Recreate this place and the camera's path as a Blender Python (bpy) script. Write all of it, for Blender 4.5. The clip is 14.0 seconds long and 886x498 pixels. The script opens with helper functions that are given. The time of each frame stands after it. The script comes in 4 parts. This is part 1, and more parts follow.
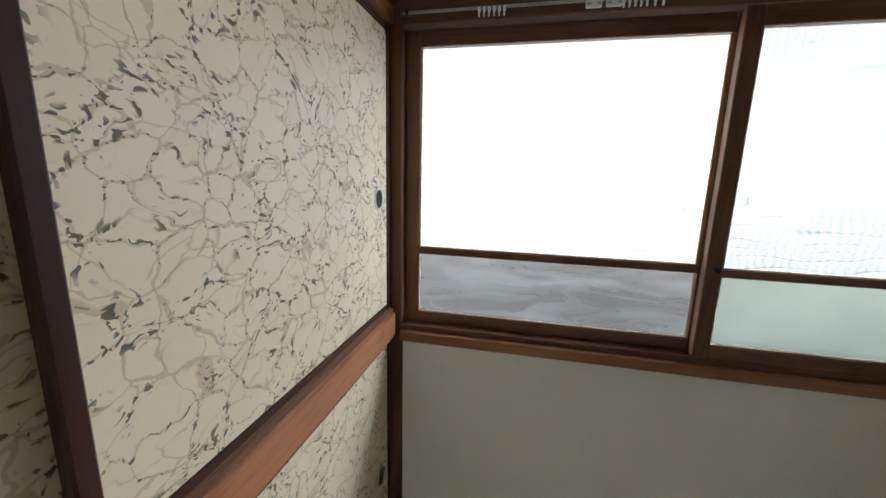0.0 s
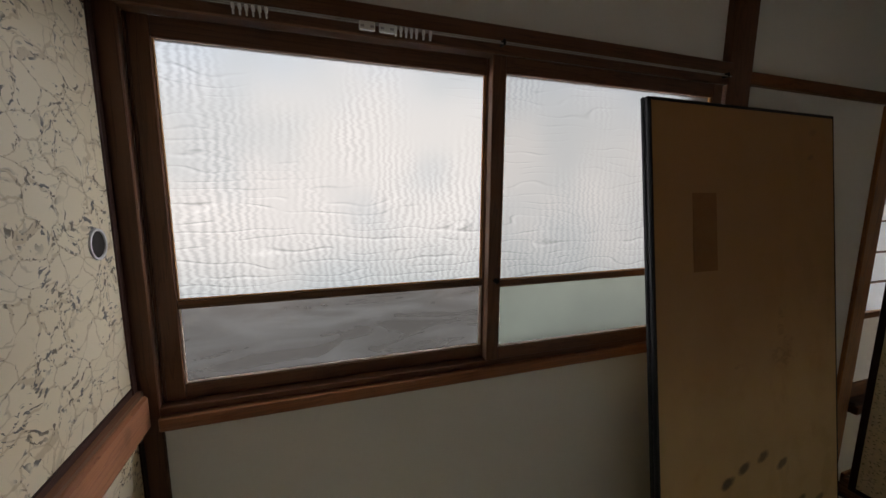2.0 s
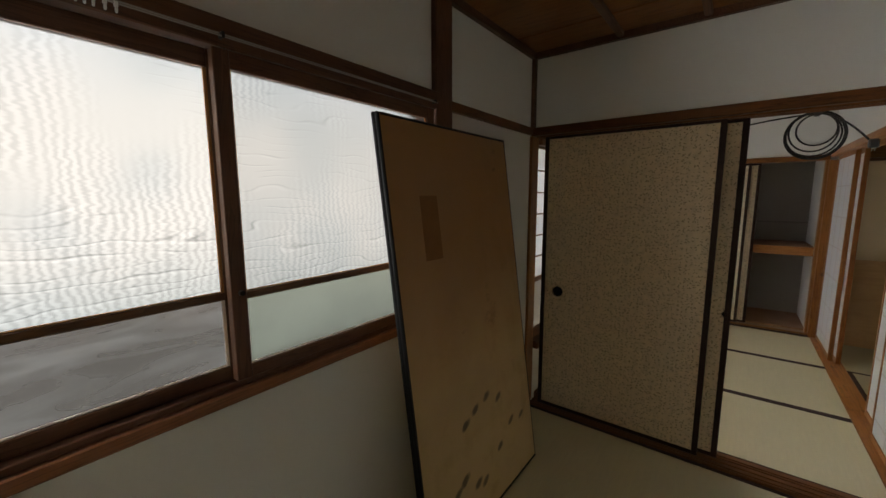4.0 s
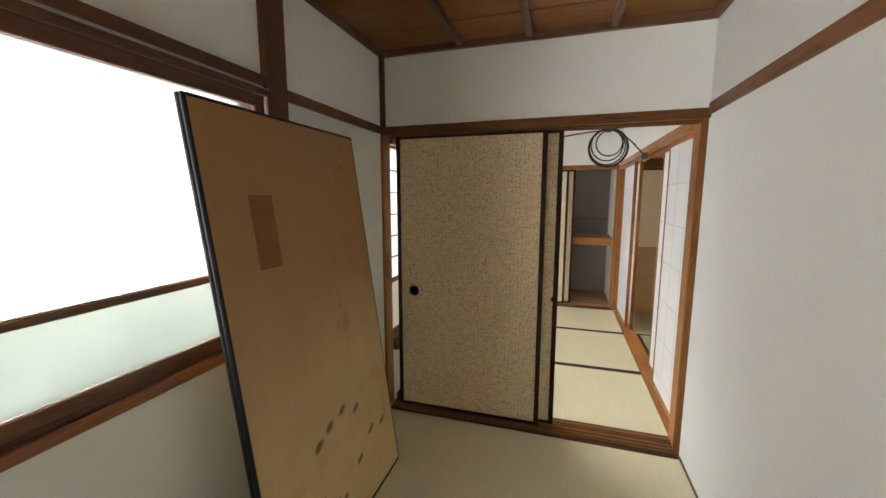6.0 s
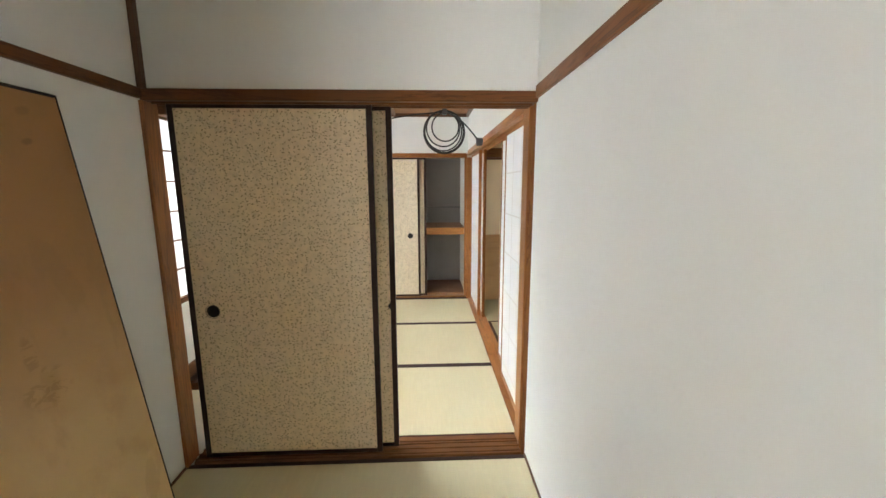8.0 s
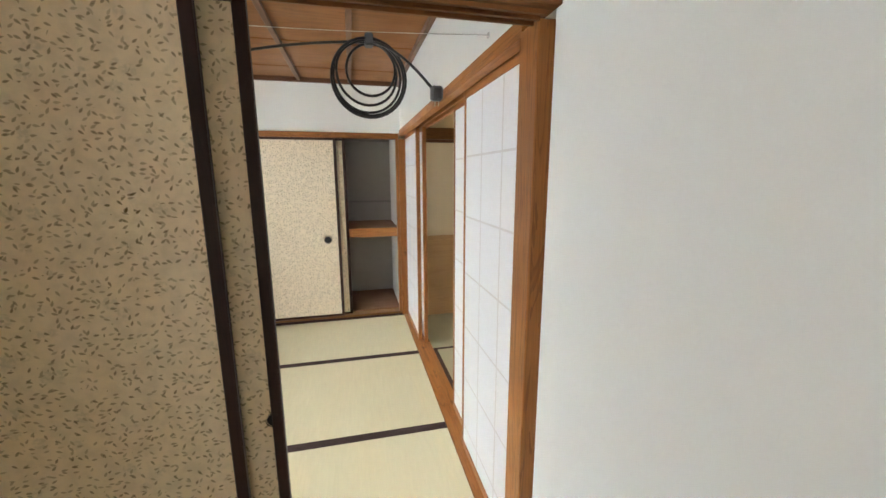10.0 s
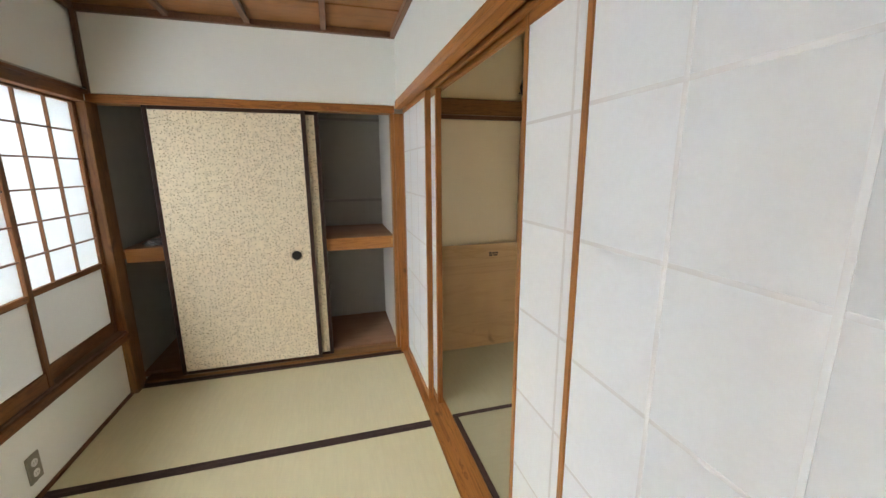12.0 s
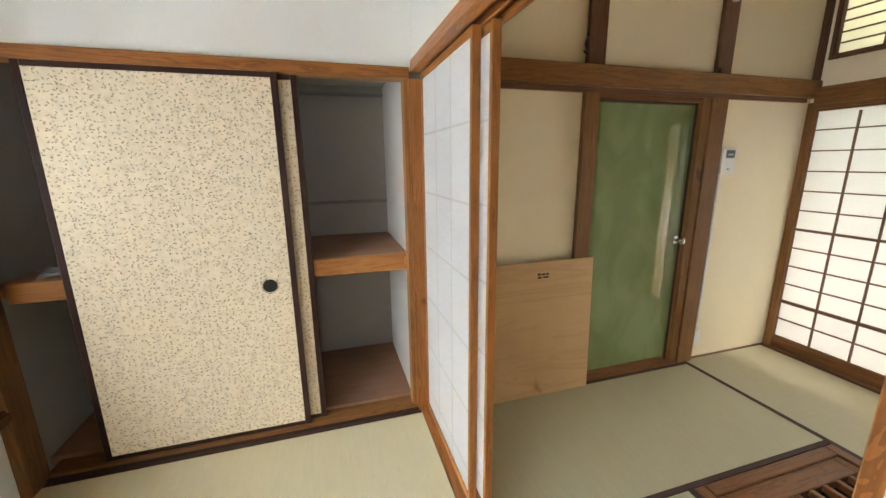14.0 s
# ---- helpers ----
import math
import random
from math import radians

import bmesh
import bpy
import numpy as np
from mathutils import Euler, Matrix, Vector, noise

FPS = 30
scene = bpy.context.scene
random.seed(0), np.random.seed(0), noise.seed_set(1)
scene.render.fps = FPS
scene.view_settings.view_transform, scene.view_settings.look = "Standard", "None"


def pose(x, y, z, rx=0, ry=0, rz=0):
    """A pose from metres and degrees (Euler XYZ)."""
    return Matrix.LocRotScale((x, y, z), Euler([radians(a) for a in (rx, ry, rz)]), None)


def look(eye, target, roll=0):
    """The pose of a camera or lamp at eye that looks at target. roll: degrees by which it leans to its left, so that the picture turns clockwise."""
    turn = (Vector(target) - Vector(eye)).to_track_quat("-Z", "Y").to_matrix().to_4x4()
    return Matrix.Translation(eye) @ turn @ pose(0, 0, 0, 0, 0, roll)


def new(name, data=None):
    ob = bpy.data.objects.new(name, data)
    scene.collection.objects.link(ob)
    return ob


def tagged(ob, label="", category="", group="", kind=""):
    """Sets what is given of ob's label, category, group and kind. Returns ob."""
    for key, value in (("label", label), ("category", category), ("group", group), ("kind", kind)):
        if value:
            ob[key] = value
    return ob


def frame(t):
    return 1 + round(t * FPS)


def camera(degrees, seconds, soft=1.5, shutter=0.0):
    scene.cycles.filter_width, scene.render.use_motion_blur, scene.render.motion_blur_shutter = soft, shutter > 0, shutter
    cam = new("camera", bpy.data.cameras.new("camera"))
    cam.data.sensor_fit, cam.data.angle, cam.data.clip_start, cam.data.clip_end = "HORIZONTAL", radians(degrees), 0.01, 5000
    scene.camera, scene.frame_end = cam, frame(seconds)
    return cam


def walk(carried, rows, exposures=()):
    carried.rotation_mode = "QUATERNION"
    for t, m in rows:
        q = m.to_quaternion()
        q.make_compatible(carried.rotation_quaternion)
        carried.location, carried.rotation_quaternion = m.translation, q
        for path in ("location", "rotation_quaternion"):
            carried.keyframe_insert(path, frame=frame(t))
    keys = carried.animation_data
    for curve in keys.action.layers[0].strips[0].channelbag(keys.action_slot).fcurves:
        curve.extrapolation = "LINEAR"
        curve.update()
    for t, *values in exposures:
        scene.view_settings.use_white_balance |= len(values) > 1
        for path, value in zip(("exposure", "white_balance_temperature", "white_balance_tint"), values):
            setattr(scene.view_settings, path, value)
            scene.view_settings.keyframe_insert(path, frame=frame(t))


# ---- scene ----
cam = camera(98.7, 14.0)
PATH = [
    (0, (0.284, 0.373, 1.371), (-0.141, 2.289, 0.987), 1.4),
    (0.5, (0.318, 0.422, 1.377), (0.057, 2.371, 1.011), 1.1),
    (1, (0.321, 0.467, 1.383), (0.256, 2.437, 1.043), 0.9),
    (1.5, (0.296, 0.481, 1.399), (0.59, 2.433, 1.074), 0.6),
    (2, (0.27, 0.477, 1.405), (0.906, 2.349, 1.105), 0.4),
    (2.5, (0.246, 0.47, 1.408), (1.193, 2.209, 1.126), 0.1),
    (3, (0.232, 0.453, 1.404), (1.407, 2.05, 1.137), -0.1),
    (3.5, (0.256, 0.432, 1.405), (1.628, 1.861, 1.132), 0.0),
    (4, (0.305, 0.416, 1.4), (1.876, 1.624, 1.13), -0.2),
    (4.2, (0.323, 0.423, 1.406), (1.961, 1.54, 1.138), -0.1),
    (6.5, (0.408, 0.36, 1.395), (2.336, 0.814, 1.115), -0.2),
    (7, (0.451, 0.313, 1.393), (2.41, 0.589, 1.097), -0.3),
    (7.5, (0.601, 0.264, 1.394), (2.575, 0.337, 1.079), -0.2),
    (8, (0.798, 0.234, 1.404), (2.769, 0.153, 1.076), -0.2),
    (8.5, (1.021, 0.282, 1.397), (2.977, 0.056, 1.048), -0.2),
    (9, (1.223, 0.319, 1.395), (3.154, -0.065, 1.046), -0.3),
    (9.2, (1.322, 0.295, 1.406), (3.25, -0.098, 1.046), -0.2),
    (11.3, (2.416, 0.173, 1.387), (4.299, -0.371, 0.99), -0.4),
    (11.5, (2.524, 0.172, 1.381), (4.408, -0.365, 0.978), -0.4),
    (12, (2.758, 0.181, 1.36), (4.641, -0.357, 0.954), -0.3),
    (12.5, (2.993, 0.12, 1.33), (4.873, -0.417, 0.91), -0.4),
    (13, (3.204, 0.104, 1.318), (5.084, -0.417, 0.878), -0.5),
    (13.5, (3.431, 0.175, 1.356), (5.304, -0.35, 0.894), -0.5),
    (14, (3.586, 0.154, 1.357), (5.454, -0.407, 0.912), -0.6),
]
EXPOSURES = [(0.0, 0.45, 6350, 13), (0.5, 0.1, 6750, 20), (1.0, -0.32, 7100, 22), (1.5, -0.53, 7150, 21), (2.0, -0.63, 7100, 20), (3.0, -0.74, 7150, 18), (3.5, -0.72, 7300, 17), (4.2, -0.28, 7400, 17), (6.3, 1.26, 6950, 16), (7.0, 1.41, 6800, 14), (8.0, 1.53, 6750, 14), (9.2, 1.44, 6700, 14), (11.3, 1.28, 6850, 13), (12.0, 1.2, 6850, 13), (13.0, 1.34, 6850, 13), (13.5, 1.46, 7050, 14), (14.0, 1.53, 6850, 13)]
walk(cam, [(t, look(eye, target, roll)) for t, eye, target, roll in PATH], EXPOSURES)

# ---------------------------------------------------------------- world and light
world = bpy.data.worlds.new("world")
scene.world = world
world.use_nodes = True
wn = world.node_tree.nodes
sky = wn.new("ShaderNodeTexSky")
sky.sky_type, sky.sun_disc = "NISHITA", False
sky.sun_elevation, sky.sun_rotation = radians(70), radians(160)
wn["Background"].inputs["Strength"].default_value = 0.12
world.node_tree.links.new(sky.outputs["Color"], wn["Background"].inputs["Color"])
sun = new("sun", bpy.data.lights.new("sun", "SUN"))
sun.data.energy, sun.data.angle, sun.data.color = 0.75, radians(5), (1.0, 0.94, 0.85)
sun.matrix_world = look((3.7, -4.3, 6.4), (4.4, -2.5, 0.8))

DAY_NORTH, DAY_NORTH_EAST, DAY_SOUTH = 25.0, 42.0, 16.0


# ---------------------------------------------------------------- materials
class Nodes:
    """A short way to write node trees."""

    def __init__(self, name):
        self.mat = bpy.data.materials.new(name)
        self.mat.use_nodes = True
        self.tree = self.mat.node_tree
        self.bsdf = self.tree.nodes["Principled BSDF"]
        self.out = self.tree.nodes["Material Output"]

    def add(self, kind, props=None, **sockets):
        node = self.tree.nodes.new("ShaderNode" + kind)
        props = props or {}
        if "operation" in props:
            node.operation = props["operation"]
        if "use_clamp" in props:
            node.use_clamp = props["use_clamp"]
        if "interpolation_type" in props:
            node.interpolation_type = props["interpolation_type"]
        if "blend_type" in props:
            node.blend_type = props["blend_type"]
        if "feature" in props:
            node.feature = props["feature"]
        if "rotation_type" in props:
            node.rotation_type = props["rotation_type"]
        for key, value in sockets.items():
            self.put(node, key.replace("_", " "), value)
        return node

    def put(self, node, key, value):
        socket = node.inputs[int(key)] if key.isdigit() else node.inputs[key]
        if isinstance(value, bpy.types.NodeSocket):
            self.tree.links.new(value, socket)
        else:
            socket.default_value = value

    def coords(self, scale=(1, 1, 1), vary=0.0):
        """Object coordinates in metres, scaled; vary shifts them from object to object."""
        place = self.add("TexCoord").outputs["Object"]
        if vary:
            info = self.add("ObjectInfo").outputs["Random"]
            shift = self.add("CombineXYZ", X=self.math("MULTIPLY", info, vary), Y=self.math("MULTIPLY", info, vary * 1.7), Z=self.math("MULTIPLY", info, vary * 2.3)).outputs[0]
            place = self.vmath("ADD", place, shift)
        return self.vmath("MULTIPLY", place, scale)

    def math(self, op, a, b=0.0, c=0.0, clamp=False):
        node = self.add("Math", {"operation": op, "use_clamp": clamp})
        for n, value in enumerate((a, b, c)):
            self.put(node, str(n), value)
        return node.outputs[0]

    def vmath(self, op, a, b):
        node = self.add("VectorMath", {"operation": op})
        self.put(node, "0", a)
        self.put(node, "1", b)
        return node.outputs[0]

    def noise(self, vector, scale, detail=4.0, rough=0.55, distort=0.0):
        return self.add("TexNoise", None, Vector=vector, Scale=scale, Detail=detail, Roughness=rough, Distortion=distort).outputs[0]

    def step(self, value, low, high, to_low=0.0, to_high=1.0):
        node = self.add("MapRange", {"interpolation_type": "SMOOTHSTEP"}, Value=value)
        for n, v in ((1, low), (2, high), (3, to_low), (4, to_high)):
            self.put(node, str(n), v)
        return node.outputs[0]

    def mix(self, factor, a, b, blend="MIX"):
        node = self.add("MixRGB", {"blend_type": blend})
        for n, value in enumerate((factor, a, b)):
            self.put(node, str(n), (*value, 1) if isinstance(value, tuple) and len(value) == 3 else value)
        return node.outputs[0]

    def bump(self, height, strength, distance):
        return self.add("Bump", None, Height=height, Strength=strength, Distance=distance).outputs[0]

    def done(self, **sockets):
        for key, value in sockets.items():
            if isinstance(value, tuple) and len(value) == 3:
                value = (*value, 1)
            self.put(self.bsdf, key.replace("_", " "), value)
        return self.mat


def wood(name, light, dark, rough, axis, gloss=0.3, ring=1.0):
    """Sawn timber with its grain along one axis."""
    n = Nodes(f"{name}_{axis}")
    along = {"x": (1.2, 16, 16), "y": (16, 1.2, 16), "z": (16, 16, 1.2)}[axis]
    fine = {"x": (4, 220, 220), "y": (220, 4, 220), "z": (220, 220, 4)}[axis]
    place = n.coords(along, vary=3.0)
    bands = n.noise(place, 1.0 * ring, 5.0, 0.6, 1.2)
    rings = n.math("FRACT", n.math("MULTIPLY", bands, 7.0))
    late = n.step(rings, 0.55, 1.0)
    grain = n.noise(n.coords(fine), 1.0, 3.0, 0.6)
    knots = n.step(n.noise(n.coords((1, 1, 1), vary=5.0), 5.0, 1.0), 0.74, 0.8)
    worn = n.noise(n.coords(), 2.2, 4.0)
    colour = n.mix(n.math("MULTIPLY", late, 0.6), light, dark)
    colour = n.mix(n.step(grain, 0.42, 0.75, 0.0, 0.45), colour, dark)
    colour = n.mix(n.math("MULTIPLY", knots, 0.8), colour, tuple(c * 0.35 for c in dark))
    colour = n.mix(n.step(worn, 0.4, 0.75, 0.0, 0.35), colour, tuple(c * 0.6 for c in light))
    relief = n.math("ADD", n.math("MULTIPLY", late, 0.5), grain)
    return n.done(Base_Color=colour, Roughness=n.step(worn, 0.3, 0.7, rough - 0.08, rough + 0.1),
                  Specular_IOR_Level=gloss, Normal=n.bump(relief, 0.25, 0.0006))


def wood_set(name, light, dark, rough, gloss=0.3, ring=1.0):
    return {axis: wood(name, light, dark, rough, axis, gloss, ring) for axis in "xyz"}


AMBER = wood_set("amber_cedar", (0.315, 0.122, 0.03), (0.115, 0.038, 0.009), 0.42, 0.35)
DARK = wood_set("dark_cedar", (0.135, 0.06, 0.03), (0.055, 0.023, 0.011), 0.42, 0.35)
WALNUT = wood_set("walnut_pillar", (0.165, 0.064, 0.019), (0.045, 0.016, 0.005), 0.45, 0.3)
PALE = wood_set("pale_pine", (0.5, 0.25, 0.095), (0.3, 0.13, 0.045), 0.5, 0.25)
LACQUER = wood_set("brown_lacquer", (0.03, 0.011, 0.007), (0.018, 0.007, 0.005), 0.4, 0.25)
BLACK = wood_set("black_lacquer", (0.008, 0.009, 0.011), (0.004, 0.004, 0.006), 0.45, 0.25)
BOARD = wood_set("ceiling_board", (0.25, 0.105, 0.032), (0.155, 0.06, 0.018), 0.5, 0.25, 0.6)
SHELF = wood_set("shelf_plywood", (0.29, 0.165, 0.105), (0.225, 0.122, 0.075), 0.6, 0.15, 0.4)
SHELF_RAIL = wood_set("shelf_front_pine", (0.4, 0.175, 0.055), (0.21, 0.08, 0.024), 0.48, 0.3)
GOLDEN = wood_set("golden_brown_cedar", (0.2, 0.088, 0.024), (0.066, 0.027, 0.008), 0.42, 0.35)
SILL = wood_set("reddish_sill", (0.3, 0.125, 0.055), (0.13, 0.05, 0.021), 0.38, 0.45)
RAIL_RED = wood_set("red_cedar_rail", (0.36, 0.15, 0.075), (0.2, 0.075, 0.035), 0.38, 0.45)


def plaster(name, colour, grime=0.12):
    n = Nodes(name)
    here = n.coords()
    broad = n.noise(here, 1.1, 4.0)
    mid = n.noise(here, 9.0, 5.0)
    fine = n.noise(here, 420.0, 3.0, 0.7)
    shade = n.mix(n.step(broad, 0.4, 0.75, 0.0, grime), colour, tuple(c * 0.72 for c in colour))
    shade = n.mix(n.step(mid, 0.5, 0.8, 0.0, grime), shade, (colour[0] * 0.85, colour[1] * 0.8, colour[2] * 0.7))
    relief = n.math("ADD", n.math("MULTIPLY", mid, 0.4), fine)
    return n.done(Base_Color=shade, Roughness=n.step(mid, 0.3, 0.7, 0.62, 0.8), Specular_IOR_Level=0.25, Normal=n.bump(relief, 0.18, 0.0008))


WHITE = plaster("white_wallpaper", (0.775, 0.795, 0.765), 0.05)
CREAM = plaster("cream_wallpaper", (0.82, 0.72, 0.53), 0.08)
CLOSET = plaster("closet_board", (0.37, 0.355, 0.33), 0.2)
CLOSET_WHITE = plaster("closet_white", (0.62, 0.62, 0.6), 0.1)
EARTH = plaster("outer_ground", (0.2, 0.19, 0.17), 0.3)


def tatami(name, axis, toning=1.0):
    """Woven rush: fine ribs across the mat, with strands of slightly different age."""
    n = Nodes(name)
    rib = {"x": (520, 2.5, 1), "y": (2.5, 520, 1)}[axis]
    strand = {"x": (60, 9, 1), "y": (9, 60, 1)}[axis]
    ribs = n.noise(n.coords(rib), 1.0, 1.0)
    strands = n.noise(n.coords(strand, vary=4.0), 1.0, 3.0)
    broad = n.noise(n.coords((1, 1, 1), vary=4.0), 1.6, 4.0)
    tones = [tuple(c * toning for c in tone) for tone in ((0.655, 0.598, 0.39), (0.685, 0.625, 0.41), (0.62, 0.58, 0.365), (0.36, 0.31, 0.16))]
    colour = n.mix(n.step(strands, 0.3, 0.75), tones[0], tones[1])
    colour = n.mix(n.step(broad, 0.4, 0.7, 0.0, 0.3), colour, tones[2])
    colour = n.mix(n.step(ribs, 0.35, 0.65, 0.0, 0.07), colour, tones[3])
    return n.done(Base_Color=colour, Roughness=0.58, Specular_IOR_Level=0.3, Normal=n.bump(ribs, 0.5, 0.0009))


TATAMI = {axis: tatami(f"tatami_{axis}", axis) for axis in "xy"}
# Third room: same rush, its colour darkened to offset too much light there.
TATAMI_DARKENED = {axis: tatami(f"darkened_tatami_{axis}", axis, 0.56) for axis in "xy"}


def cloth(name, colour):
    n = Nodes(name)
    weave = n.noise(n.coords((900, 900, 900)), 1.0, 2.0)
    wear = n.noise(n.coords(), 6.0, 4.0)
    shade = n.mix(n.step(weave, 0.4, 0.7, 0.0, 0.5), colour, tuple(c * 1.7 for c in colour))
    shade = n.mix(n.step(wear, 0.45, 0.75, 0.0, 0.5), shade, tuple(min(1, c * 1.8) for c in colour))
    return n.done(Base_Color=shade, Roughness=0.8, Specular_IOR_Level=0.2, Normal=n.bump(weave, 0.4, 0.0005))


HERI = cloth("brown_border_cloth", (0.045, 0.026, 0.022))


def marbled_paper():
    """Cream paper with soft tan veins round pebble shapes and clusters of slate flecks on the veins."""
    n = Nodes("marbled_paper")
    place = n.vmath("MULTIPLY", n.coords(), (0.0, 1.0, 1.15))
    bend = n.add("TexNoise", None, Vector=place, Scale=8.0, Detail=2.0).outputs["Color"]
    bent = n.vmath("ADD", place, n.vmath("MULTIPLY", n.vmath("SUBTRACT", bend, (0.5, 0.5, 0.5)), (0.0, 0.1, 0.1)))
    fray = n.add("TexNoise", None, Vector=place, Scale=40.0, Detail=2.0).outputs["Color"]
    bent = n.vmath("ADD", bent, n.vmath("MULTIPLY", n.vmath("SUBTRACT", fray, (0.5, 0.5, 0.5)), (0.0, 0.02, 0.02)))
    vein = n.add("TexVoronoi", {"feature": "DISTANCE_TO_EDGE"}, Vector=bent, Scale=17.0).outputs["Distance"]
    moved = n.vmath("ADD", n.vmath("MULTIPLY", bent, (1.0, 0.8, 1.25)), (0.0, 3.1, 1.7))
    hair = n.add("TexVoronoi", {"feature": "DISTANCE_TO_EDGE"}, Vector=moved, Scale=15.0).outputs["Distance"]
    cells = n.add("TexVoronoi", None, Vector=bent, Scale=17.0).outputs["Color"]
    patch = n.noise(place, 4.0, 3.0)
    width = n.step(n.noise(place, 14.0, 2.0), 0.32, 0.7, 0.012, 0.065)
    tan = n.step(n.math("SUBTRACT", 1.0, n.math("DIVIDE", vein, width), clamp=True), 0.0, 0.45)
    thin = n.math("MULTIPLY", n.step(hair, 0.005, 0.03, 1.0, 0.0), n.step(n.noise(place, 9.0, 2.0), 0.42, 0.55))
    base = n.mix(n.math("MULTIPLY", cells, 0.5), (0.735, 0.635, 0.46), (0.81, 0.725, 0.56))
    base = n.mix(n.step(patch, 0.4, 0.7, 0.0, 0.2), base, (0.6, 0.51, 0.35))
    base = n.mix(n.math("MULTIPLY", tan, 0.5), base, (0.42, 0.31, 0.175))
    base = n.mix(n.math("MULTIPLY", thin, 0.45), base, (0.36, 0.285, 0.175))
    near = n.step(n.math("MINIMUM", vein, n.math("MULTIPLY", hair, 1.6)), 0.05, 0.16, 1.0, 0.0)
    cluster = n.step(n.noise(n.vmath("ADD", place, (0.0, 5.0, 2.0)), 12.0, 1.0), 0.46, 0.56)
    spot = n.noise(n.vmath("MULTIPLY", bent, (1, 1, 1.25)), 82.0, 1.0, 0.5, 0.25)
    grain = n.noise(n.vmath("MULTIPLY", bent, (1, 1, 1.5)), 120.0, 1.0, 0.5, 0.2)
    large = n.math("MULTIPLY", n.math("MULTIPLY", n.step(spot, 0.58, 0.592), near), cluster)
    small = n.math("MULTIPLY", n.math("MULTIPLY", n.step(grain, 0.6, 0.625), n.step(vein, 0.02, 0.06, 1.0, 0.0)), n.step(n.noise(place, 7.0, 1.0), 0.4, 0.5))
    tint = n.mix(n.step(n.noise(place, 23.0, 0.0), 0.45, 0.55), (0.04, 0.044, 0.055), (0.07, 0.05, 0.03))
    base = n.mix(n.math("MULTIPLY", n.math("MAXIMUM", large, small), 0.88), base, tint)
    fibre = n.noise(n.coords((90, 90, 90)), 1.0, 3.0)
    return n.done(Base_Color=base, Roughness=n.step(patch, 0.3, 0.7, 0.34, 0.48), Specular_IOR_Level=0.45, Normal=n.bump(fibre, 0.1, 0.0006))


def leaf_paper(name, ground):
    """Cream paper printed with small leaves lying at all angles, over pale blotches."""
    n = Nodes(name)
    info = n.add("ObjectInfo").outputs["Random"]
    flat = n.vmath("MULTIPLY", n.add("TexCoord").outputs["Object"], (0.0, 1.0, 1.0))
    flat = n.vmath("ADD", flat, n.add("CombineXYZ", Y=n.math("MULTIPLY", info, 3.0)).outputs[0])
    colour = n.mix(n.step(n.noise(flat, 30.0, 4.0), 0.35, 0.7), ground, tuple(c * 0.88 for c in ground))
    blot = n.add("TexVoronoi", None, Vector=flat, Scale=17.0)
    blots = n.math("MULTIPLY", n.step(blot.outputs["Distance"], 0.2, 0.27, 1.0, 0.0), n.step(n.noise(flat, 120.0, 2.0), 0.35, 0.6))
    colour = n.mix(n.math("MULTIPLY", blots, 0.26), colour, (0.33, 0.3, 0.21))
    for scale, tone, shift in ((47.0, (0.17, 0.105, 0.05), 0.0), (43.0, (0.2, 0.15, 0.075), 0.37)):
        moved = n.vmath("MULTIPLY", n.vmath("ADD", flat, (0.0, shift, shift * 2)), (scale, scale, scale))
        cell = n.add("TexVoronoi", None, Vector=moved, Scale=1.0, Randomness=0.9)
        local = n.vmath("SUBTRACT", moved, cell.outputs["Position"])
        hue = n.add("SeparateColor", None, Color=cell.outputs["Color"])
        turn = n.add("VectorRotate", {"rotation_type": "X_AXIS"}, Vector=local, Angle=n.math("MULTIPLY", n.math("SUBTRACT", hue.outputs[0], 0.5), 2.6)).outputs[0]
        axes = n.add("SeparateXYZ", None, Vector=turn)
        long = n.math("DIVIDE", axes.outputs[1], 0.32)
        wide = n.math("DIVIDE", axes.outputs[2], n.math("ADD", 0.13, n.math("MULTIPLY", axes.outputs[1], 0.2)))
        away = n.math("ADD", n.math("MULTIPLY", long, long), n.math("ABSOLUTE", wide))
        leaf = n.math("MULTIPLY", n.step(away, 0.5, 1.15, 1.0, 0.0), n.step(hue.outputs[1], 0.3, 0.34))
        colour = n.mix(n.math("MULTIPLY", leaf, n.math("ADD", 0.42, n.math("MULTIPLY", hue.outputs[2], 0.38))), colour, tone)
    fibre = n.noise(n.coords((160, 160, 160)), 1.0, 3.0)
    return n.done(Base_Color=colour, Roughness=0.62, Specular_IOR_Level=0.25, Normal=n.bump(fibre, 0.12, 0.0005))


MARBLE = marbled_paper()
LEAF = leaf_paper("leaf_print_paper", (0.77, 0.665, 0.49))
# Browner copy: the shade on the backlit doors is put into the paper colour.
LEAF_SHADED = leaf_paper("shaded_leaf_print_paper", (0.76, 0.61, 0.405))


